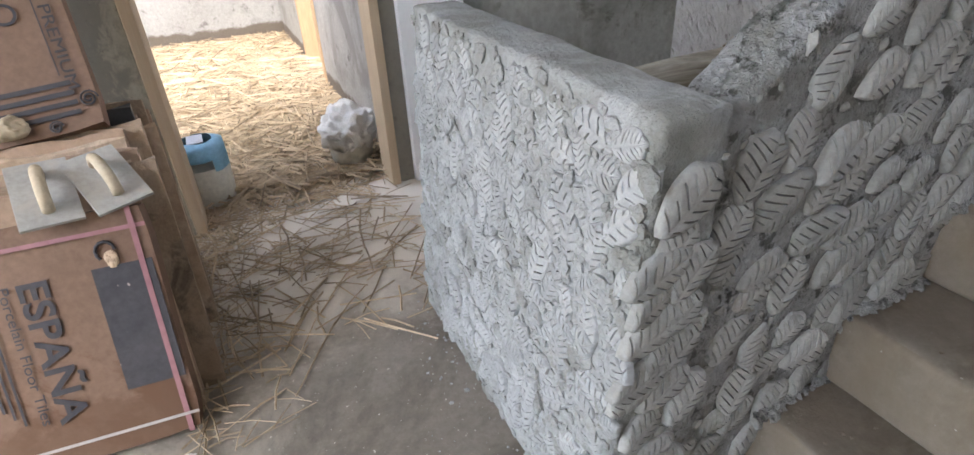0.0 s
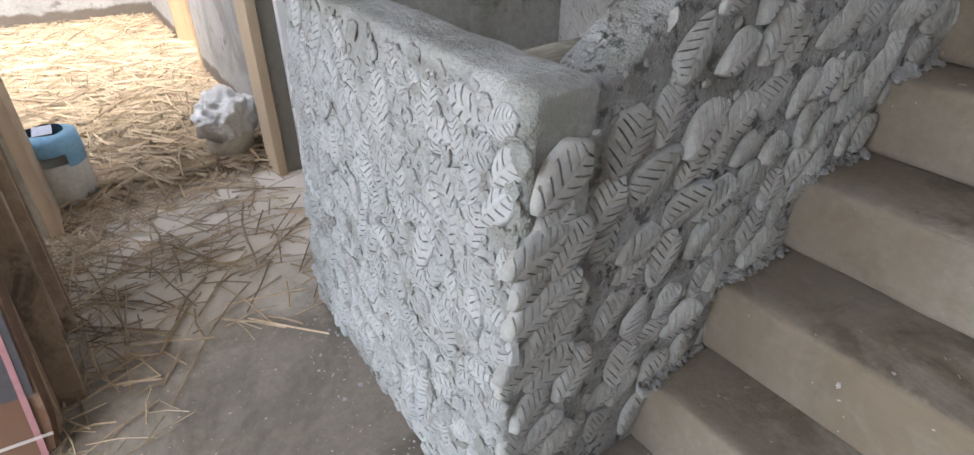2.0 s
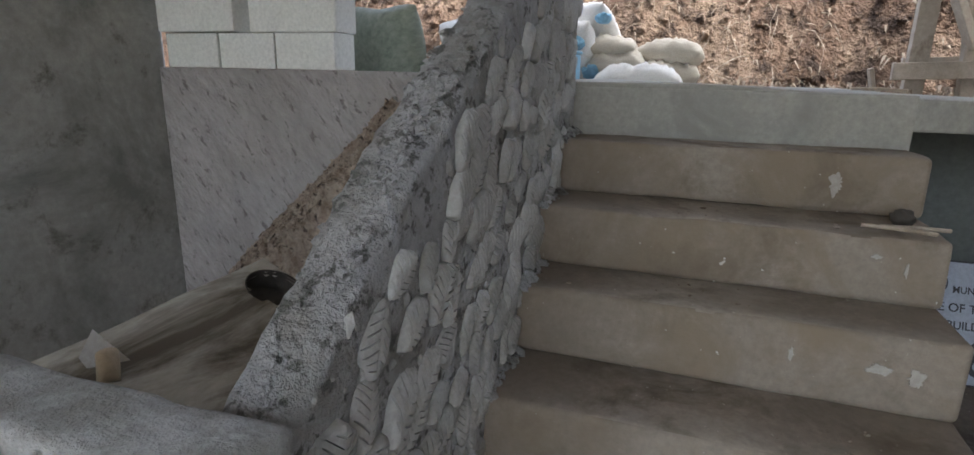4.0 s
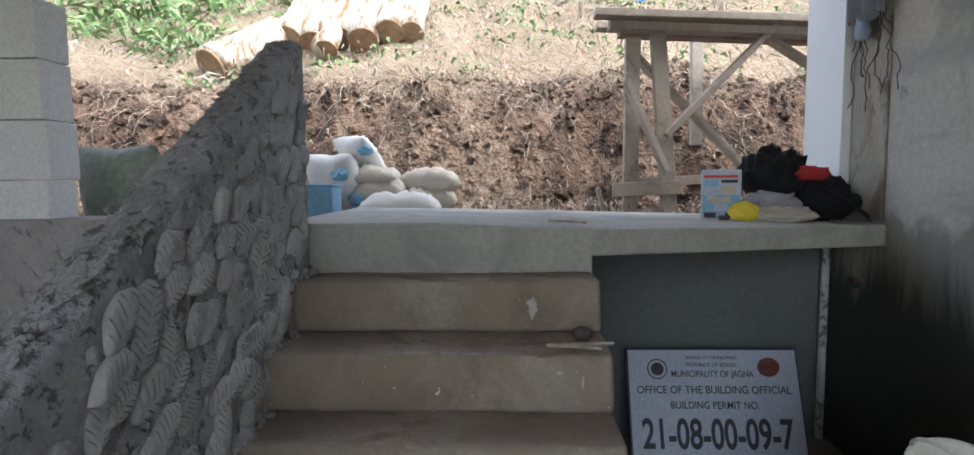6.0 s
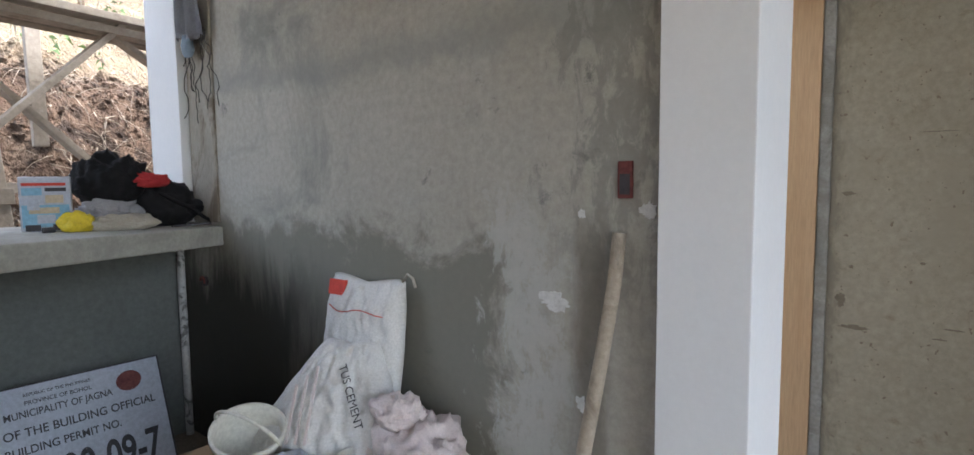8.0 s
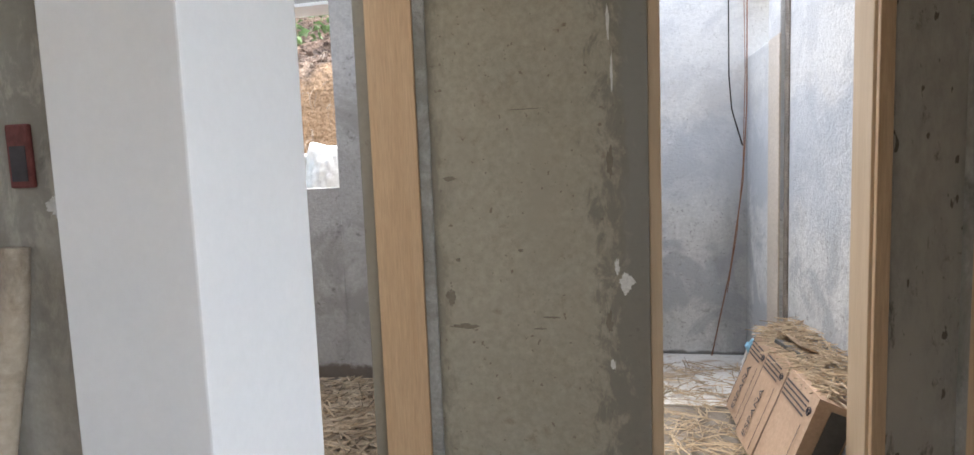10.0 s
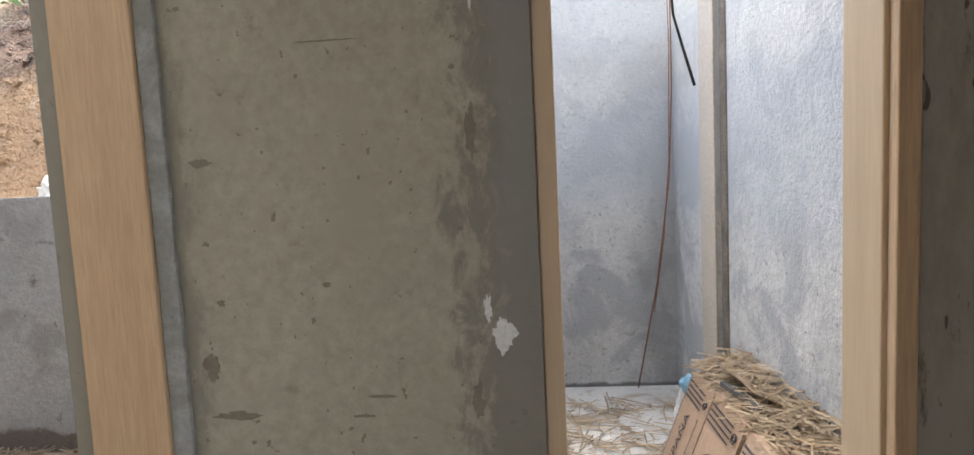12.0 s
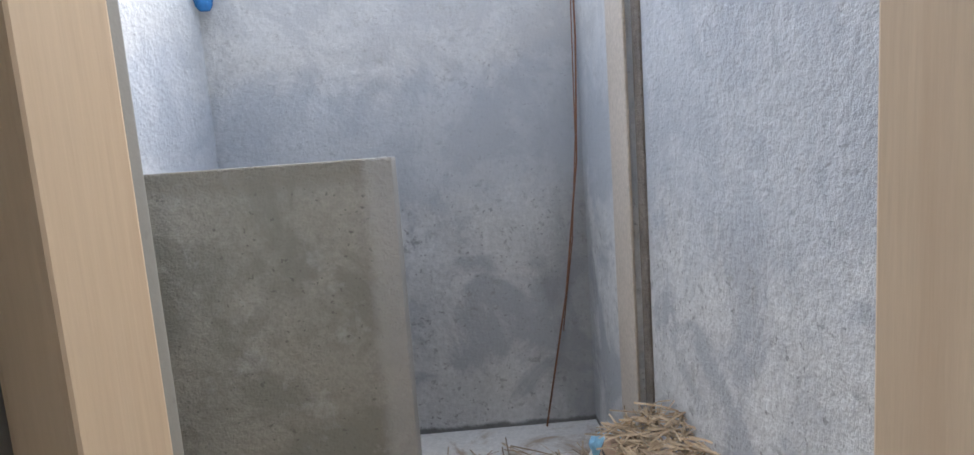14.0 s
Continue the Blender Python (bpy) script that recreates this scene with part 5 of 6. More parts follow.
crumpled(bm, 0.11, 0.14, 0.10, 8.0, 0.35, 4)
bmesh.ops.translate(bm, verts=bm.verts, vec=(-0.01, 0.15, 0.005))
part("yellow_end", bm, M["yellow"], ob, "yellow printed end", smooth=True)
ob = thing("battery", "small dark cylinder lying on the slab", "battery", at=pose(2.72, -1.10, 1.185))
bm = bmesh.new()
tube(bm, [(0, -0.02, 0), (0, 0.02, 0)], 0.011, 10)
part("cell", bm, M["ink"], ob)
ob = thing("pencil", "thin dark pencil lying on the slab", "pencil", at=pose(2.75, -1.66, 1.166))
bm = bmesh.new()
tube(bm, [(-0.02, 0.09, 0.0), (0.0, -0.1, 0.0)], 0.005, 6)
part("shaft", bm, M["ink"], ob)

# hanging shirt and cables on the bare strip
shirt = thing("hanging_shirt", "grey shirt hanging from a nail on the wall", "shirt", at=pose(2.83, -1.775, 2.05))
bm = bmesh.new()
rows = []
for i in range(15):
    row = []
    for j in range(17):
        u, v = i / 14, j / 16
        row.append(bm.verts.new(((u - 0.5) * 0.27 + 0.02 * math.sin(v * 4), 0.03 + 0.022 * math.sin(u * 16 + v * 3) + 0.01 * noise.noise(Vector((u * 5, v * 5, 1))), v * 0.6 + 0.02 * math.sin(u * 9))))
    rows.append(row)
for a, b in zip(rows, rows[1:]):
    for j in range(16):
        bm.faces.new((a[j], b[j], b[j + 1], a[j + 1]))
bmesh.ops.solidify(bm, geom=bm.faces[:], thickness=0.006)
part("cloth", bm, M["grey_cloth"], shirt, smooth=True)
bm = bmesh.new()
crumpled(bm, 0.1, 0.05, 0.12, 3.0, 0.5, 4)
bmesh.ops.translate(bm, verts=bm.verts, vec=(0.02, 0.035, -0.08))
part("hem", bm, M["faded_blue"], shirt, "faded blue hem", smooth=True)
rc = random.Random(5)
for k in range(9):
    ob = thing("cable", "thin dark cable hanging down the wall", "cable", "cables on the wall")
    x, z = 2.80 + rc.uniform(-0.10, 0.16), 2.12
    pts = []
    for i in range(11 + 2 * (k % 4)):
        x += rc.uniform(-0.022, 0.022) + (0.012 if k in (1, 4) else -0.006 if k == 2 else 0)
        z -= rc.uniform(0.012, 0.04)
        pts.append((x, -1.772 + 0.008 * math.sin(i), z))
    bm = bmesh.new()
    tube(bm, pts, 0.0022, 6)
    part("wire", bm, M["cable"], ob, smooth=True)

# ---- permit sign ----
SW, SH = 0.845, 0.56
x_ax = Vector((0.0, -1, 0.0)).normalized()
y_ax = Vector((0.345, 0, 0.939)).normalized()
m = Matrix((x_ax, y_ax, x_ax.cross(y_ax))).transposed().to_4x4()
m.translation = Vector((2.85, -0.742, 0.012))
sign = thing("permit_sign", "white building permit sign board with black lettering, leaning on the wall", "sign", at=m)
bm = bmesh.new()
box(bm, 0, SW, 0, SH - 0.04, -0.02, 0)
part("board", bm, M["sign_white"], sign, bevel=0.003)
for b in ((0.0, SW, 0.0, 0.007), (0.0, SW, SH - 0.047, SH - 0.04), (0.0, 0.007, 0.0, SH - 0.04), (SW - 0.007, SW, 0.0, SH - 0.04)):
    plate(sign, "border", *b, M["ink"], 0.0005)
for body, w, h, y in (("REPUBLIC OF THE PHILIPPINES", 0.25, 0.014, 0.475), ("PROVINCE OF BOHOL", 0.25, 0.018, 0.44), ("MUNICIPALITY OF JAGNA", 0.405, 0.03, 0.395),
                      ("OFFICE OF THE BUILDING OFFICIAL", 0.755, 0.036, 0.318), ("BUILDING PERMIT NO.", 0.43, 0.034, 0.245), ("21-08-00-09-7", 0.73, 0.135, 0.105)):
    printed(sign, body, w, h, pose(0.42, y, 0.001), M["ink"], 0.0022 if h > 0.1 else 0.0012)
for cx, cy, r, mt in ((0.15, 0.42, 0.05, "ink"), (0.15, 0.42, 0.044, "sign_white"), (0.15, 0.42, 0.032, "ink"), (0.70, 0.43, 0.055, "red")):
    bm = bmesh.new()
    z0 = 0.0012 + 0.0006 * {0.05: 0, 0.044: 1, 0.032: 2, 0.055: 0}[r]
    lathe(bm, [(r, z0), (r, z0 + 0.0005), (0.001, z0 + 0.0005)], 28)
    ob = part("seal", bm, M[mt] if mt != "red" else M["maroon"], sign)
    ob.matrix_basis = pose(cx, cy, 0, 0, 0, 8)
    if mt == "red":
        ob.scale = (1.0, 0.85, 1)

ob = thing("drain_pipe", "peeling white vertical pipe in the corner under the slab", "pipe", at=pose(3.11, -1.762, 0))
bm = bmesh.new()
tube(bm, [(0, 0, 0), (0, 0, 0.5), (0, 0, 1.07)], 0.02, 12)
part("tube", bm, M["pipe"], ob, smooth=True)
ob = thing("pipe_stub", "broken reddish pipe stub in the wall", "pipe", at=pose(2.90, -1.794, 0.86))
bm = bmesh.new()
# A solid dark disc stands in for the shaded pipe mouth.
tube(bm, [(0, 0.0, 0), (0, 0.012, 0)], 0.025, 14)
part("mouth", bm, M["ink"], ob)
bm = bmesh.new()
tube(bm, [(0.012 + 0.022 * math.cos(a * 0.45), 0.014, 0.022 * math.sin(a * 0.45)) for a in range(9)], 0.006, 6)
part("broken_rim", bm, M["maroon"], ob, smooth=True)

# ---- pile by the south wall ----
stack = thing("plank_stack", "stack of short rough timber offcuts by the wall", "timber")
rp = random.Random(9)
for layer in range(6):
    for k in range(7):
        bm = bmesh.new()
        if layer % 2:
            x = 1.12 + 0.145 * k
            beam(bm, (x, -1.20 + rp.uniform(-0.03, 0.03), 0.033 + 0.067 * layer), (x + rp.uniform(-0.02, 0.02), -1.76, 0.033 + 0.067 * layer), 0.11, 0.062)
        elif k < 4:
            y = -1.26 - 0.15 * k
            beam(bm, (1.06, y, 0.033 + 0.067 * layer), (2.10 + rp.uniform(-0.05, 0.03), y, 0.033 + 0.067 * layer), 0.11, 0.062)
        else:
            bm.free()
            continue
        part("plank", bm, M["wood_pale"], stack, bevel=0.004)
tall = thing("cement_sack", "tall white cement sack with a red seam, standing against the wall", "sack", "cement sacks by the wall", pose(1.545, -1.685, 0.715, 80, 0, 184))
bm = bmesh.new()
pillow(bm, 0.385, 0.66, 0.14, 12.0, 0.16, 44)
part("bag", bm, M["sack"], tall, smooth=True)
plate(tall, "red_mark", -0.15, -0.07, 0.24, 0.295, M["red"], 0.034, 0.014, "red printed mark")
bm = bmesh.new()
tube(bm, [(-0.17 + 0.34 * i / 12, 0.195 + 0.008 * math.sin(i), 0.086 - 0.07 * abs(i / 6 - 1) ** 3) for i in range(13)], 0.0018, 6)
part("seam", bm, M["red"], tall, "red stitched seam", smooth=True)
bm = bmesh.new()
tube(bm, [(0.165, 0.31, 0.0), (0.20, 0.34, 0.02), (0.235, 0.33, 0.03), (0.25, 0.30, 0.03)], 0.005, 6)
part("tie", bm, M["sack_kraft"], tall, smooth=True)
lean = thing("cement_sack", "half-empty white cement sack with blue and black print, slumped in front", "sack", "cement sacks by the wall", pose(1.50, -1.52, 0.615, 60, 0, 211))
bm = bmesh.new()
pillow(bm, 0.50, 0.50, 0.20, 21.0, 0.14, 44)
for v in bm.verts:
    v.co.x *= 1 - 1.75 * max(0.0, v.co.y + 0.08)
    v.co.x += 0.16 * max(0.0, v.co.y + 0.08)
part("bag", bm, M["sack"], lean, smooth=True)
printed(lean, "TUS CEMENT", 0.21, 0.026, pose(0.105, 0.03, 0.116, 0, 0, -66), M["ink"])
for k in range(3):
    plate(lean, "small_print", -0.02 - 0.03 * k, -0.012 - 0.03 * k, -0.12, 0.12 - 0.03 * k, M["sack_pink"], 0.115, 0.006)
bm = bmesh.new()
crumpled(bm, 0.36, 0.10, 0.09, 14.0, 0.3, 4)
bmesh.ops.translate(bm, verts=bm.verts, vec=(-0.02, -0.20, 0.06))
part("blue_base", bm, M["blue_pale"], lean, "blue printed base", smooth=True)
pink = thing("rice_sack", "crumpled pinkish white sack tied at the neck", "sack", "cement sacks by the wall", pose(1.175, -1.60, 0.41))
bm = bmesh.new()
crumpled(bm, 0.34, 0.32, 0.28, 17.0, 0.38, 5)
part("bag", bm, M["sack_pink"], pink, smooth=True)
bm = bmesh.new()
crumpled(bm, 0.17, 0.16, 0.12, 19.0, 0.6, 5)
bmesh.ops.translate(bm, verts=bm.verts, vec=(0.06, 0.02, 0.20))
part("neck", bm, M["sack_pink"], pink, smooth=True)


def bucket(label, at, r, h, tilt_handle=True, name="bucket"):
    ob = thing(name, label, "bucket", at=at)
    bm = bmesh.new()
    lathe(bm, [(r * 0.78, 0), (r * 0.97, h - 0.02), (r * 1.04, h - 0.02), (r * 1.05, h), (r * 0.96, h), (r * 0.92, h - 0.03), (r * 0.74, 0.012), (0.004, 0.012)], 30)
    part("shell", bm, M["plastic_white"], ob, smooth=True)
    if tilt_handle:
        bm = bmesh.new()
        tube(bm, [(r * 1.05 * math.cos(a), 0.35 * r * math.sin(a), h - 0.02 + r * 1.0 * math.sin(a)) for a in [math.pi * i / 14 for i in range(15)]], 0.006, 8)
        part("handle", bm, M["plastic_white"], ob, smooth=True)
    return ob


bucket("dirty white plastic bucket with its handle up", pose(1.62, -1.30, 0.452, -18, -14, 25), 0.106, 0.19)
bucket("small round white plastic tub on the planks", pose(1.25, -1.46, 0.415, 0, 0, 0), 0.085, 0.14, False, "tub")
ob = thing("plastic_tray", "greyish crumpled plastic bag on the timber", "bag", at=pose(1.44, -1.33, 0.41, 0, 0, 20))
bm = bmesh.new()
crumpled(bm, 0.22, 0.17, 0.16, 23.0, 0.25, 5)
part("film", bm, M["sign_white"], ob, smooth=True)

ob = thing("wooden_stick", "rough crooked stick leaning against the wall", "stick")
bm = bmesh.new()
tube(bm, [(0.70, -1.60, 0.0), (0.672, -1.645, 0.3), (0.655, -1.69, 0.62), (0.622, -1.735, 0.9), (0.60, -1.762, 1.1), (0.592, -1.772, 1.23)], 0.022, 10, 0.85)
part("shaft", bm, M["stick"], ob, smooth=True)
ob = thing("switch_box", "maroon recessed switch box without a cover", "switch box", at=pose(0.586, -1.795, 1.367))
bm = bmesh.new()
box(bm, -0.021, 0.021, 0.0, 0.008, -0.048, 0.048)
part("rim", bm, M["maroon"], ob, bevel=0.0035)
bm = bmesh.new()
# Dark plate on the rim, drawn for the shade inside the box.
box(bm, -0.014, 0.014, 0.0082, 0.0095, -0.038, 0.015)
part("cavity", bm, M["ink"], ob)

def blotch(x, z, sx, sz, seed, y, turn=0, mat="plaster_patch", label="irregular white smear of dried plaster on the wall", name="plaster_patch"):
    """An irregular thin smear of plaster on a wall that faces y."""
    ob = thing(name, label, name.replace("_", " "), name.replace("_", " ") + " marks", pose(x, y, z, 0, 0, turn))
    bm = bmesh.new()
    pts = []
    for i in range(64):
        a = 2 * math.pi * i / 64
        k = max(0.2, 0.82 + 0.42 * noise.fractal(Vector((math.cos(a) * 1.5 + seed * 3, math.sin(a) * 1.5, seed * 1.37)), 0.55, 2.4, 6))
        pts.append((sx / 2 * k * math.cos(a), sz / 2 * k * math.sin(a)))
    lo = [bm.verts.new((p[0], -0.002, p[1])) for p in pts]
    hi = [bm.verts.new((p[0] * 0.95, 0.0016, p[1] * 0.95)) for p in pts]
    bm.faces.new(hi)
    for i in range(64):
        bm.faces.new((lo[i], lo[(i + 1) % 64], hi[(i + 1) % 64], hi[i]))
    part("smear", bm, M[mat], ob)


blotch(0.80, 1.022, 0.125, 0.062, 1, -1.795)
blotch(0.715, 1.275, 0.028, 0.03, 2, -1.795)
blotch(0.715, 0.74, 0.035, 0.06, 3, -1.795)
blotch(0.52, 1.29, 0.05, 0.05, 4, -1.79)
blotch(-0.348, 0.94, 0.05, 0.075, 5, -2.995)
blotch(-0.318, 0.99, 0.02, 0.06, 6, -2.995)
blotch(-0.30, 1.78, 0.012, 0.12, 7, -2.995)
blotch(-0.31, 1.62, 0.010, 0.14, 8, -2.995)
blotch(-0.30, 0.66, 0.02, 0.04, 9, -2.995)
for x, z, sx, sz, k in ((0.205, 0.785, 0.10, 0.022, 11), (0.25, 0.89, 0.035, 0.07, 12), (-0.03, 1.521, 0.15, 0.004, 13), (0.0, 1.05, 0.02, 0.012, 14), (-0.10, 0.82, 0.06, 0.008, 15), (-0.06, 0.78, 0.05, 0.007, 16), (0.24, 1.30, 0.05, 0.018, 17), (-0.29, 0.80, 0.03, 0.09, 18), (-0.30, 1.33, 0.025, 0.12, 19), (0.22, 1.02, 0.02, 0.015, 20)):
    blotch(x, z, sx, sz, k, -2.995, 0, "mud_smear", "thin dark smear of dried mud on the wall", "mud_smear")
for x, y, z, sx, sz, k in ((1.875, -0.22, 0.97, 0.05, 0.09, 21), (1.65, -0.345, 0.81, 0.012, 0.045, 22), (1.65, -0.28, 0.84, 0.03, 0.015, 23), (1.455, -0.10, 0.65, 0.012, 0.05, 24), (1.455, -0.27, 0.645, 0.07, 0.035, 25), (1.455, -0.34, 0.64, 0.05, 0.06, 26), (1.215, 0.02, 0.46, 0.02, 0.03, 27), (1.215, -0.12, 0.49, 0.035, 0.012, 28), (0.983, 0.25, 0.31, 0.012, 0.02, 29)):
    blotch(x + 0.0085, z, sx * 0.8, sz * 0.8, k, y, 90, "splash", "small white splash of plaster on a stair riser", "plaster_splash")

# ---- bathroom ----
for k, (y0, wd, top) in enumerate(((-4.24, 0.26, 0.395), (-3.93, 0.28, 0.42), (-3.59, 0.33, 0.43))):
    x_ax, y_ax = Vector((0, 1, 0)), Vector((-0.36, 0, 0.93)).normalized()
    m = Matrix((x_ax, y_ax, x_ax.cross(y_ax))).transposed().to_4x4()
    m.translation = (-0.90 + 0.02 * k, y0, 0.035)
    cb = carton("brown tile carton with black print leaning on the bathroom wall", m, wd, top / 0.93, 0.14, 30.0 + k, "tile cartons in the bathroom", "carton_kraft")
    hh = top / 0.93
    for q in range(4):
        plate(cb, "print_stripe", 0.02, wd - 0.06, hh - 0.045 - 0.02 * q, hh - 0.038 - 0.02 * q, M["ink"], 0.0045)
    plate(cb, "print_line", 0.010, 0.013, 0.02, hh - 0.02, M["ink"], 0.0045)
    plate(cb, "print_line", wd - 0.050, wd - 0.047, 0.02, hh - 0.13, M["ink"], 0.0045)
    bm = bmesh.new()
    tube(bm, [(wd - 0.032 + 0.020 * (1 - a / 26) * math.cos(a * 0.6), hh - 0.07 + 0.020 * (1 - a / 26) * math.sin(a * 0.6), 0.0055) for a in range(22)], 0.0022, 6)
    part("print_scroll", bm, M["ink"], cb, smooth=True)
    if k < 2:
        printed(cb, "ESPAÑA", 0.24, 0.042, pose(wd * 0.42, 0.15, 0.005, 0, 0, 90), M["ink"])
    bm = bmesh.new()
    # Dark strip painted where only the gap to the next carton is shaded.
    box(bm, wd + 0.003, wd + 0.006, 0.03, hh - 0.03, -0.13, -0.05)
    part("side_tape", bm, M["dark_gap"], cb, "dark strip standing in for shade between cartons")
ob = thing("plastic_bag", "crumpled blue and white plastic bag on the floor behind the cartons", "bag", at=pose(-1.10, -4.46, 0.0))
bm = bmesh.new()
crumpled(bm, 0.16, 0.2, 0.33, 41.0, 0.4, 5)
part("film", bm, M["sack"], ob, smooth=True)
bm = bmesh.new()
crumpled(bm, 0.12, 0.12, 0.12, 43.0, 0.5, 4)
bmesh.ops.translate(bm, verts=bm.verts, vec=(0.0, 0.04, 0.24))
part("blue_print", bm, M["blue_pale"], ob, "pale blue printed corner", smooth=True)
ob = thing("torn_carton_flap", "torn carton flap lifted over a dark slab standing in for shade under the flap, among straw", "carton flap", at=pose(-1.11, -3.83, 0.462, 0, -8, 10))
bm = bmesh.new()
# A solid dark slab gives the shade beneath the lifted flap.
box(bm, -0.05, 0.03, -0.13, 0.13, 0, 0.018)
part("opening", bm, M["dark_gap"], ob, "dark slab standing in for shade under the flap", bevel=0.003)
bm = bmesh.new()
rows = [[bm.verts.new((-0.07 + 0.085 * i / 4, -0.17 + 0.34 * j / 10, 0.024 + 0.028 * (i / 4) + 0.008 * math.sin(j * 0.7))) for j in range(11)] for i in range(5)]
for a, b in zip(rows, rows[1:]):
    for j in range(10):
        bm.faces.new((a[j], b[j], b[j + 1], a[j + 1]))
bmesh.ops.solidify(bm, geom=bm.faces[:], thickness=0.006)
part("flap", bm, M["carton_edge"], ob)
ob = thing("steel_rod", "thin rusty rod leaning in the bathroom corner", "rod")
bm = bmesh.new()
tube(bm, [(-0.99, -5.16, 0.012), (-1.11, -5.155, 0.62), (-1.185, -5.15, 1.2), (-1.205, -5.14, 1.7), (-1.205, -5.14, 2.45)], 0.004, 8)
part("bar", bm, M["rust"], ob, smooth=True)
ob = thing("steel_rod", "thin rusty wire hanging in the bathroom corner", "rod")
bm = bmesh.new()
tube(bm, [(-1.09, -5.165, 0.45), (-1.15, -5.16, 0.85), (-1.185, -5.15, 1.3), (-1.19, -5.12, 1.9), (-1.18, -5.12, 2.45)], 0.0025, 8)
part("bar", bm, M["rust"], ob, smooth=True)
ob = thing("hanging_wire", "dark frayed wire hanging from the ceiling by the doorway", "wire")
bm = bmesh.new()
tube(bm, [(-0.612, -2.75, 2.999), (-0.614, -2.75, 2.4), (-0.612, -2.75, 1.9), (-0.614, -2.75, 1.55), (-0.621, -2.75, 1.463), (-0.632, -2.75, 1.422), (-0.649, -2.75, 1.363)], 0.0011, 6, 2.0)
part("strand", bm, M["cable"], ob, smooth=True)
ob = thing("blue_rag", "blue cloth scrap hanging high on the bathroom wall", "cloth", at=pose(0.285, -5.14, 1.90))
bm = bmesh.new()
crumpled(bm, 0.08, 0.03, 0.14, 47.0, 0.4, 4)
part("cloth", bm, M["blue"], ob, smooth=True)

# sacks outside the room window
for k, (x, sx, sz) in enumerate(((2.32, 0.22, 0.30), (2.1, 0.30, 0.44), (1.82, 0.34, 0.50), (1.55, 0.30, 0.42))):
    sack("white plastic sack with blue print outside the window", pose(x, -5.13 - 0.05 * k, 1.10 + sz / 2, 82, 4 * k, 180), sx, sz, 0.2, 50.0 + k, M["sack"], "sacks outside the window", 0.16)
bucket("blue plastic bucket outside the window", pose(2.46, -5.23, 1.10), 0.08, 0.22, False)
ob = thing("blue_strip", "blue printed strip on a plastic sack", "wrapper", at=pose(1.93, -5.05, 1.12))
bm = bmesh.new()
crumpled(bm, 0.07, 0.06, 0.42, 55.0, 0.3, 4)
part("film", bm, M["blue_pale"], ob, smooth=True)
ob = thing("red_scrap", "small red scrap on the window sill", "scrap", at=pose(2.38, -4.54, 1.262))
bm = bmesh.new()
crumpled(bm, 0.09, 0.03, 0.02, 57.0, 0.4, 3)
part("film", bm, M["red"], ob, smooth=True)
ob = thing("white_scrap", "small crumpled white scrap on the window sill", "scrap", at=pose(2.36, -4.62, 1.262))
bm = bmesh.new()
crumpled(bm, 0.07, 0.05, 0.09, 58.0, 0.4, 4)
part("film", bm, M["sack"], ob, smooth=True)

# crumbs swept along the foot of the parapet and on the steps
debris = thing("mortar_debris", "small crumbs of mortar and dirt along the parapet foot", "debris")
debris["kind"] = "stuff"
crumbs("debris_crumbs", debris, M["cement"], 110, lambda r: ((0.395 - abs(r.gauss(0, 0.05)), r.uniform(0.5, 1.5), 0.003), (0, 0, 1)), 61, (0.0015, 0.006))
crumbs("debris_crumbs", debris, M["cement"], 60, lambda r: ((r.uniform(0.42, 0.8), 0.48 - abs(r.gauss(0, 0.06)), 0.003), (0, 0, 1)), 62, (0.0015, 0.006))
crumbs("debris_crumbs", debris, M["step"], 160, lambda r: (lambda k: ((NOSE[k] + r.uniform(0.03, 0.17), r.uniform(-0.4, 0.5), RISE[k] + 0.003), (0, 0, 1)))(r.randrange(5)), 63, (0.002, 0.006))
ob = thing("paper_scrap", "small crumpled white paper scrap on the floor", "scrap", at=pose(-0.30, 1.13, 0.0))
bm = bmesh.new()
crumpled(bm, 0.035, 0.025, 0.014, 66.0, 0.4, 3)
part("paper", bm, M["sack"], ob)

# bits on the stair
ob = thing("clod", "dark clod of dirt on a step", "dirt", at=pose(1.80, -0.36, 0.888))
bm = bmesh.new()
crumpled(bm, 0.05, 0.06, 0.05, 61.0, 0.4, 3)
part("lump", bm, M["mud"], ob, smooth=True)
for x, y, z, r in ((1.70, -0.33, 0.894, 80), (1.72, -0.37, 0.896, 100), (2.2, -0.36, 1.205, 60)):
    ob = thing("twig", "short dry twig on the stair", "twig", "twigs on the stair", pose(x, y, z, 0, 0, r))
    bm = bmesh.new()
    tube(bm, [(-0.07, 0, 0.004), (0.0, 0.004, 0.008), (0.08, -0.004, 0.006)], 0.005, 6)
    part("stem", bm, M["stick"], ob)


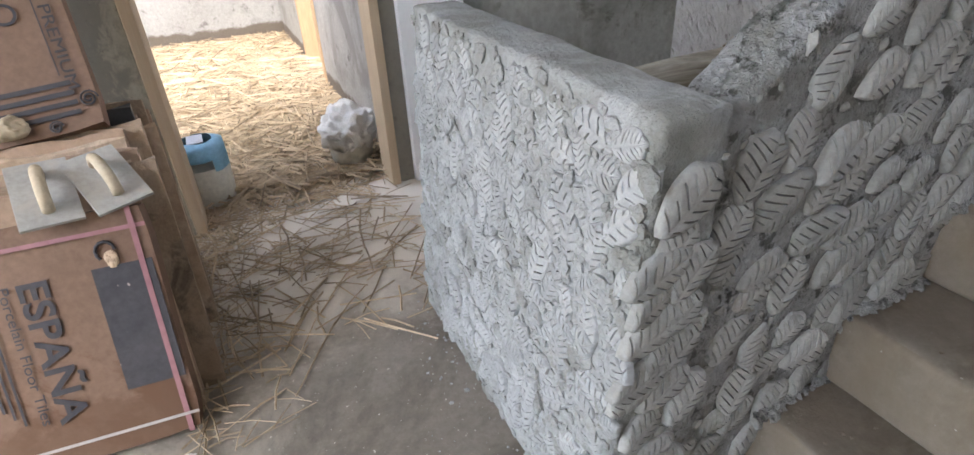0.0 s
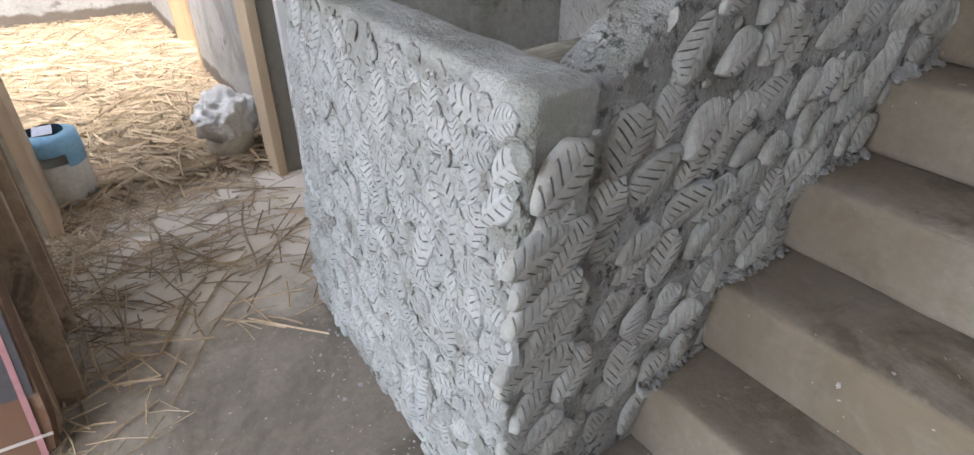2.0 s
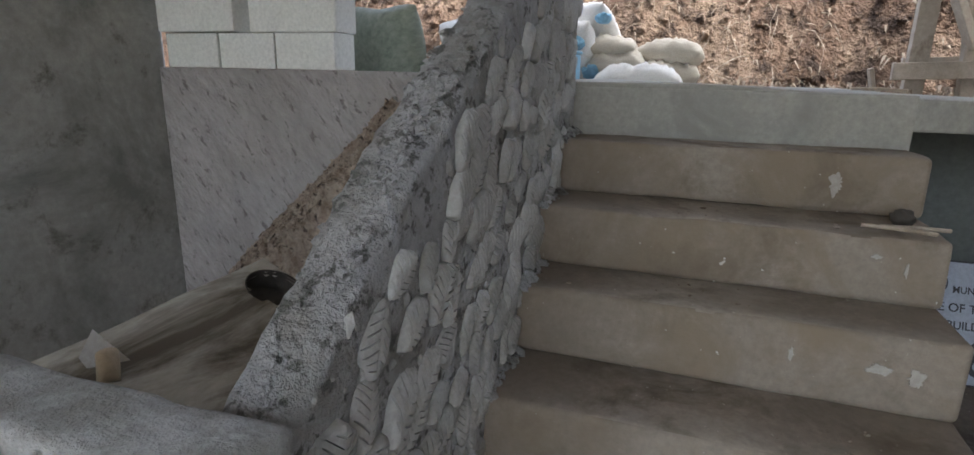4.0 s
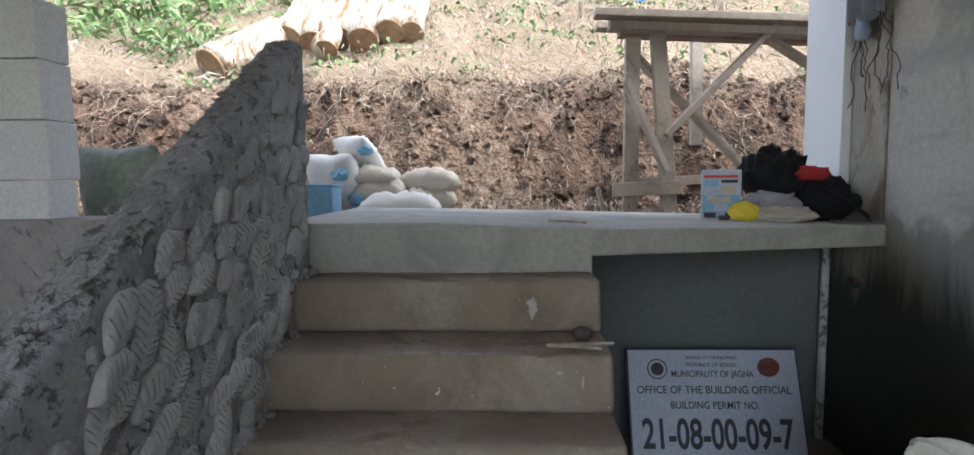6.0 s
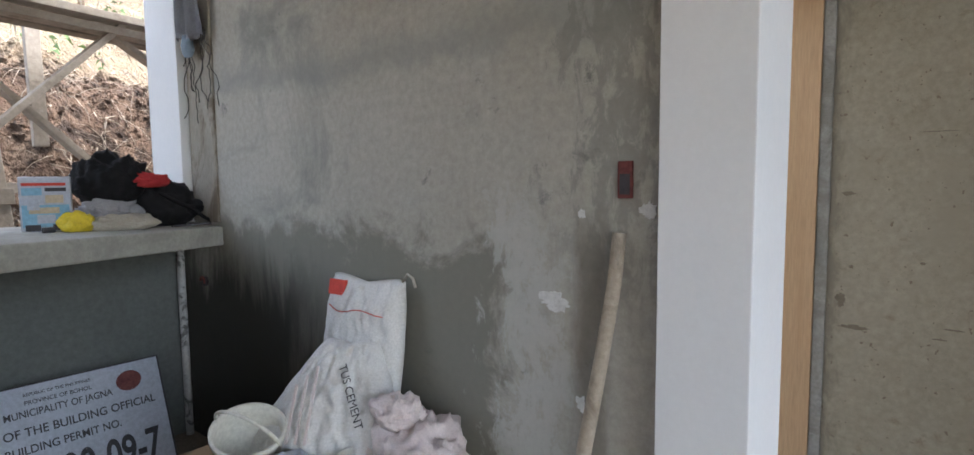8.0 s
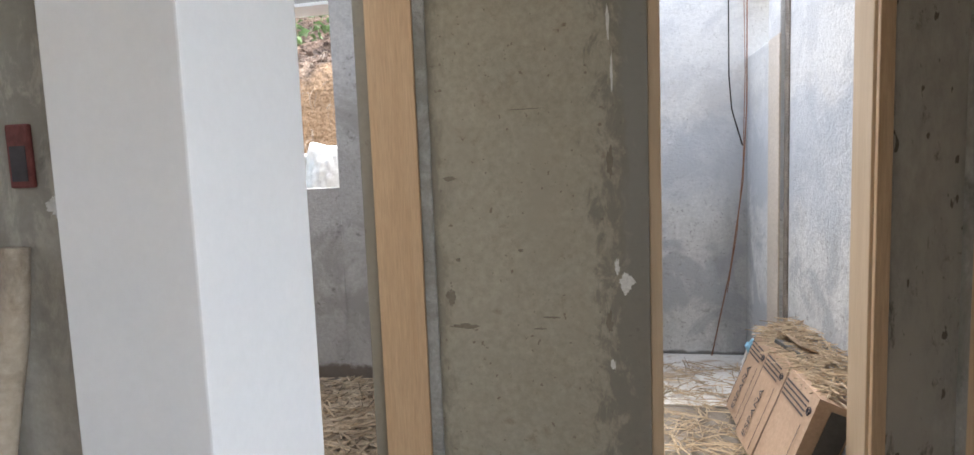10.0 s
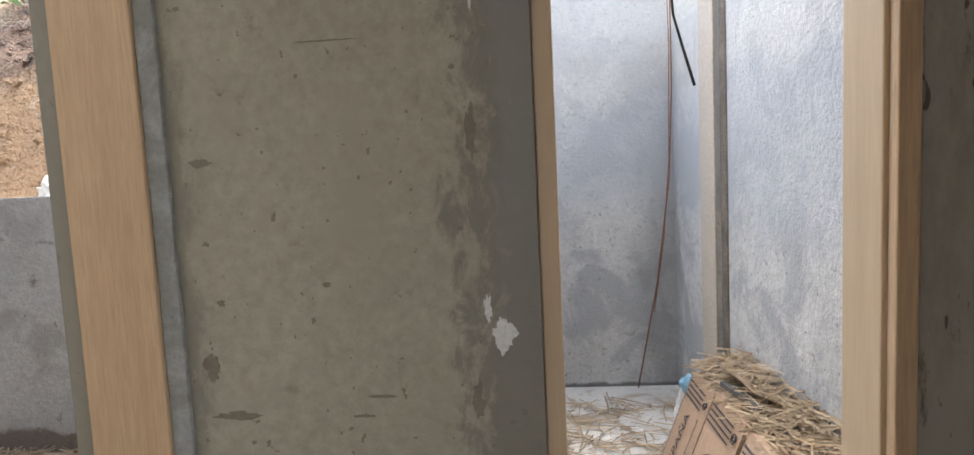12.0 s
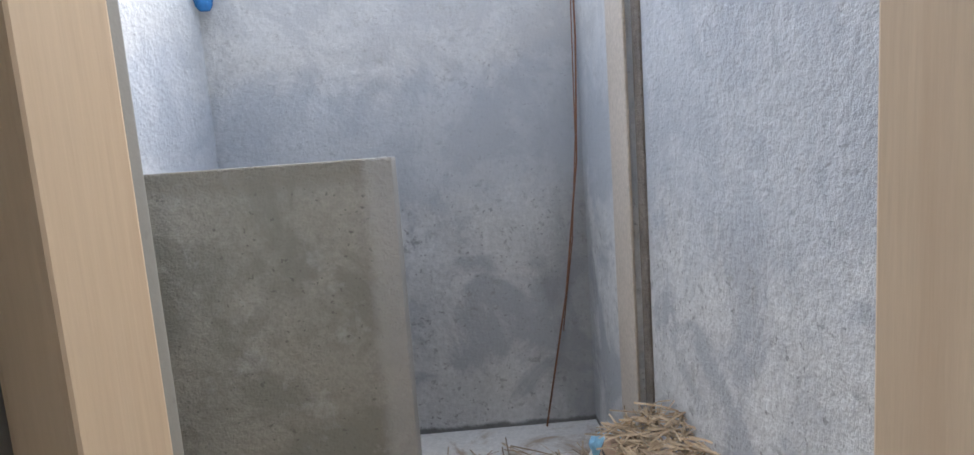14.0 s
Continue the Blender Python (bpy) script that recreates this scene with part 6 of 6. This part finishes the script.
# ---- straw ----
def straw(name, label, count, place, seed, length=(0.10, 0.34), lift=0.03, width=(0.002, 0.0045)):
    r = random.Random(seed)
    verts, faces = [], []
    for _ in range(count):
        x, y, z0 = place(r)
        l, a = r.uniform(*length), r.uniform(0, math.pi)
        w = r.uniform(*width)
        z1, z2 = z0 + r.uniform(0.003, lift), z0 + r.uniform(0.003, lift)
        dx, dy = math.cos(a) * l / 2, math.sin(a) * l / 2
        px, py = -math.sin(a) * w, math.cos(a) * w
        bx, by = px * r.uniform(-4, 4), py * r.uniform(-4, 4)
        b = len(verts)
        for cx, cy, cz in ((x - dx, y - dy, z1), (x + bx, y + by, (z1 + z2) / 2 + 0.004), (x + dx, y + dy, z2)):
            verts += [(cx + px, cy + py, cz), (cx - px, cy - py, cz), (cx, cy, cz + w * 1.3)]
        for s in (0, 3):
            for i in range(3):
                j = (i + 1) % 3
                faces.append((b + s + i, b + s + j, b + s + 3 + j, b + s + 3 + i))
    me = bpy.data.meshes.new(name)
    me.from_pydata(verts, [], faces)
    me.materials.append(M["straw"])
    ob = new(name, me)
    return tagged(ob, label, "straw", kind="stuff")


straw("straw", "loose dry straw spread over the straw room floor", 11000, lambda r: (r.uniform(-2.2, 0.6), 2.42 + 3.2 * r.random(), 0.0), 1, (0.12, 0.40), 0.05, (0.0026, 0.0058))
straw("straw", "sparse straw trodden into the hall floor by the doorway", 680, lambda r: (-0.25 + 0.8 * r.random() ** 1.5, 2.47 - 1.15 * r.random() ** 2.6, 0.0), 2, (0.06, 0.32), 0.014, (0.0016, 0.0038))
straw("straw", "loose straw at the foot of the cartons", 170, lambda r: (-0.27 + 0.26 * r.random() ** 2.4, 1.08 + 1.2 * r.random(), 0.0), 5, (0.05, 0.2), 0.015, (0.0012, 0.0028))
straw("straw", "straw strewn on the bathroom floor", 1500, lambda r: (-1.2 + 1.5 * r.random(), -3.23 - 1.7 * r.random() ** 1.3, 0.012), 3, (0.06, 0.26), 0.02, (0.0014, 0.0036))
straw("straw", "straw lying on the tile cartons", 750, lambda r: (lambda u: (-1.06 - 0.18 * u, r.uniform(-4.24, -3.28), 0.41 + 0.065 * u + r.uniform(0, 0.03)))(r.random()), 6, (0.05, 0.19), 0.035, (0.0014, 0.0034))
straw("straw", "loose straw covering the window room floor", 6500, lambda r: (r.uniform(0.6, 3.1), r.uniform(-4.46, -2.0), 0.0), 4, lift=0.04, width=(0.0024, 0.005))
straw("straw", "straw blown against the wall between the doorways", 120, lambda r: (r.uniform(-1.1, 0.4), -2.98 + 0.9 * r.random() ** 2, 0.0), 8, (0.06, 0.2), 0.012)


# ---- hillside ----
def hill_point(x, y):
    return Vector((x, y, ground_height(x, y)))


def trunk(label, a, b, r, group):
    ob = thing("cut_trunk", label, "log", group)
    a, b = Vector(a), Vector(b)
    pts = [a.lerp(b, i / 8) + Vector((0, 0.03 * math.sin(i), 0.02 * math.cos(i * 1.3))) for i in range(9)]
    bm = bmesh.new()
    tube(bm, pts, r, 14, 0.85)
    for v in bm.verts:
        v.co += Vector((noise.noise(v.co * 5), noise.noise(v.co * 6), noise.noise(v.co * 7))) * 0.025
    part("bark", bm, M["log"], ob, smooth=True)
    bm = bmesh.new()
    d = (a - b).normalized()
    tube(bm, [a - d * 0.01, a + d * 0.012], r * 0.94, 14)
    part("sawn_end", bm, M["log_end"], ob, "dark sawn end")


for k, (y, r) in enumerate(((2.27, 0.17), (1.99, 0.18), (1.70, 0.17), (1.42, 0.18), (1.14, 0.16), (0.90, 0.15))):
    h = ground_height(6.6, y)
    trunk("pale stripped palm trunk lying up the slope", (6.6 + 0.05 * (k % 3), y, h + 0.16), (7.9, y + 0.05, ground_height(7.9, y) + 0.62), r, "palm trunks on the slope")
trunk("pale stripped palm trunk lying across the slope", (5.95, 2.80, ground_height(5.95, 2.80) + 0.15), (6.65, 2.36, ground_height(6.65, 2.36) + 0.30), 0.19, "palm trunks on the slope")
trunk("short sawn palm trunk piece", (6.2, 1.72, ground_height(6.2, 1.72) + 0.1), (6.5, 1.75, ground_height(6.5, 1.75) + 0.28), 0.13, "palm trunks on the slope")


def blades(name, label, mat, count, where, seed, size, droop=0.3, wide=0.15, cat="plants"):
    r = random.Random(seed)
    verts, faces = [], []
    for _ in range(count):
        p = where(r)
        if p is None:
            continue
        d = Vector((r.gauss(0, 0.6), r.gauss(0, 0.6), r.uniform(0.15, 1.0))).normalized()
        l = r.uniform(*size)
        s = d.cross(Vector((r.gauss(0, 1), r.gauss(0, 1), r.gauss(0, 1)))).normalized() * l * wide
        mid, tip = p + d * l * 0.55, p + d * l - Vector((0, 0, droop * l))
        b = len(verts)
        verts += [tuple(p), tuple(mid + s), tuple(tip), tuple(mid - s)]
        faces.append((b, b + 1, b + 2, b + 3))
    me = bpy.data.meshes.new(name)
    me.from_pydata(verts, [], faces)
    me.materials.append(mat)
    return tagged(new(name, me), label, cat, kind="stuff")


def patchy(x0, x1, y0, y1, thr, fr=0.9, seed=0.0):
    def f(r):
        x, y = r.uniform(x0, x1), r.uniform(y0, y1)
        if noise.noise(Vector((x * fr, y * fr, seed))) < thr:
            return None
        return hill_point(x, y) + Vector((r.gauss(0, 0.03), r.gauss(0, 0.03), r.uniform(0, 0.1)))
    return f


blades("weeds", "green weeds and small leafy plants on the slope", M["grass"], 17000, patchy(5.5, 13, -8, 9, 0.02, 1.3), 21, (0.04, 0.15), 0.4, 0.16)
blades("ferns", "bright green fern leaves on the upper slope", M["grass"], 2600, patchy(6.2, 9.5, 2.6, 6.5, -0.1, 1.5), 22, (0.15, 0.5), 0.4, 0.06)
blades("weeds", "green weeds on the slope above the window bank", M["grass"], 5000, lambda r: (lambda x, y: hill_point(x, y) + Vector((0, 0, r.uniform(0, 0.1))) if noise.noise(Vector((x, y, 4))) > 0.0 else None)(r.uniform(-3, 5), r.uniform(-12, -7.7)), 23, (0.06, 0.2), 0.3, 0.2)
blades("dry_grass", "dry grass and dead leaves on the slope", M["grass_dry"], 15000, patchy(5.2, 12, -8, 9, -0.15, 1.3, 3.0), 24, (0.05, 0.28), 0.5, 0.035, "dry grass")
blades("dead_leaves", "dry brown leaf litter on the ground by the bank", M["grass_dry"], 2500, patchy(3.5, 5.0, -3, 3, -0.3, 1.0, 7.0), 25, (0.03, 0.14), 0.8, 0.08, "leaf litter")


def roots(name, label, count, start, seed):
    r = random.Random(seed)
    verts, faces = [], []
    for _ in range(count):
        p, way = start(r)
        w = r.uniform(0.0015, 0.005)
        d = Vector(way) + Vector((r.gauss(0, 0.3), r.gauss(0, 0.5), 0))
        prev = None
        for i in range(7):
            side = Vector((r.gauss(0, 1), r.gauss(0, 1), r.gauss(0, 1))).normalized() * w * (1 - i / 8)
            up = side.cross(d).normalized() * w * (1 - i / 8)
            b = len(verts)
            verts += [tuple(p + side), tuple(p - side * 0.5 + up * 0.9), tuple(p - side * 0.5 - up * 0.9)]
            if prev is not None:
                for j in range(3):
                    k = (j + 1) % 3
                    faces.append((prev + j, prev + k, b + k, b + j))
            prev = b
            d = d + Vector((r.gauss(0, 0.2), r.gauss(0, 0.35), -0.35))
            p = p + d.normalized() * r.uniform(0.03, 0.09)
    me = bpy.data.meshes.new(name)
    me.from_pydata(verts, [], faces)
    me.materials.append(M["grass_dry"])
    return tagged(new(name, me), label, "roots", kind="stuff")


def bank_start(r):
    y = r.choice((-2.4, -1.9, -0.4, 0.1, 0.5, 1.1, 2.0, 3.1)) + r.gauss(0, 0.22)
    x = r.uniform(4.4, 5.4)
    return hill_point(x, y) + Vector((0, 0, 0.03)), (-0.7, 0, 0.2)


def south_start(r):
    x = r.uniform(-0.5, 5)
    y = -r.uniform(6.5, 7.6)
    return hill_point(x, y) + Vector((0, 0, 0.03)), (0, 0.7, 0.2)


roots("roots", "pale roots hanging over the cut earth bank", 620, bank_start, 31)
roots("roots", "pale roots hanging over the bank behind the window", 350, south_start, 32)
ob = thing("rubble", "loose clods and stones on the earth bank", "stones")
ob["kind"] = "stuff"
bm = bmesh.new()
rg = random.Random(41)
verts, faces = [], []
for k in range(11000):
    if k % 5:
        x, y = rg.uniform(4.0, 5.6), rg.uniform(-3.4, 4.6)
    else:
        x, y = rg.uniform(0.0, 4.5), -rg.uniform(6.0, 8.0)
    c = hill_point(x, y)
    s = rg.uniform(0.008, 0.036) * (2.2 if rg.random() < 0.12 else 1)
    rot = Euler((rg.random() * 6, rg.random() * 6, rg.random() * 6)).to_matrix()
    b = len(verts)
    for p in ((1, 0, 0), (-0.8, 0.1, 0), (0, 0.8, 0), (0.1, -0.9, 0), (0, 0, 0.7), (0, 0.1, -0.7)):
        verts.append(tuple(c + rot @ Vector(p) * s))
    for a, e, d in ((0, 2, 4), (2, 1, 4), (1, 3, 4), (3, 0, 4), (2, 0, 5), (1, 2, 5), (3, 1, 5), (0, 3, 5)):
        faces.append((b + a, b + e, b + d))
me = bpy.data.meshes.new("stones")
me.from_pydata(verts, [], faces)
me.materials.append(M["earth"])
so = new("stones", me)
so.parent = ob
bm.free()

# clothes line on the slope
line = thing("clothes_line", "pale crossed poles with a blue cloth on the slope", "clothes line")
for a, b in (((7.2, -1.0, 2.9), (7.3, -1.1, 4.4)), ((7.2, -0.75, 3.4), (7.4, -1.6, 4.0)), ((7.0, -2.6, 2.9), (7.1, -2.6, 4.4))):
    bm = bmesh.new()
    tube(bm, [a, b], 0.03, 8)
    part("pole", bm, M["log"], line, smooth=True)
bm = bmesh.new()
tube(bm, [(7.25, -1.05, 4.2), (7.15, -1.8, 4.05), (7.05, -2.6, 4.2)], 0.008, 6)
part("rope", bm, M["cable"], line)
for y, w, h, mt in ((-1.75, 0.5, 0.62, "blue"), (-2.3, 0.3, 0.5, "grey_cloth")):
    bm = bmesh.new()
    rows = []
    for i in range(9):
        rows.append([bm.verts.new((7.14 + 0.04 * math.sin(i * 1.3 + j * 0.5), y + (i / 8 - 0.5) * w, 4.06 - h * j / 6 + 0.03 * math.sin(i))) for j in range(7)])
    for a, b in zip(rows, rows[1:]):
        for j in range(6):
            bm.faces.new((a[j], b[j], b[j + 1], a[j + 1]))
    bmesh.ops.solidify(bm, geom=bm.faces[:], thickness=0.008)
    part("cloth", bm, M[mt], line, "blue cloth" if mt == "blue" else "grey cloth", smooth=True)
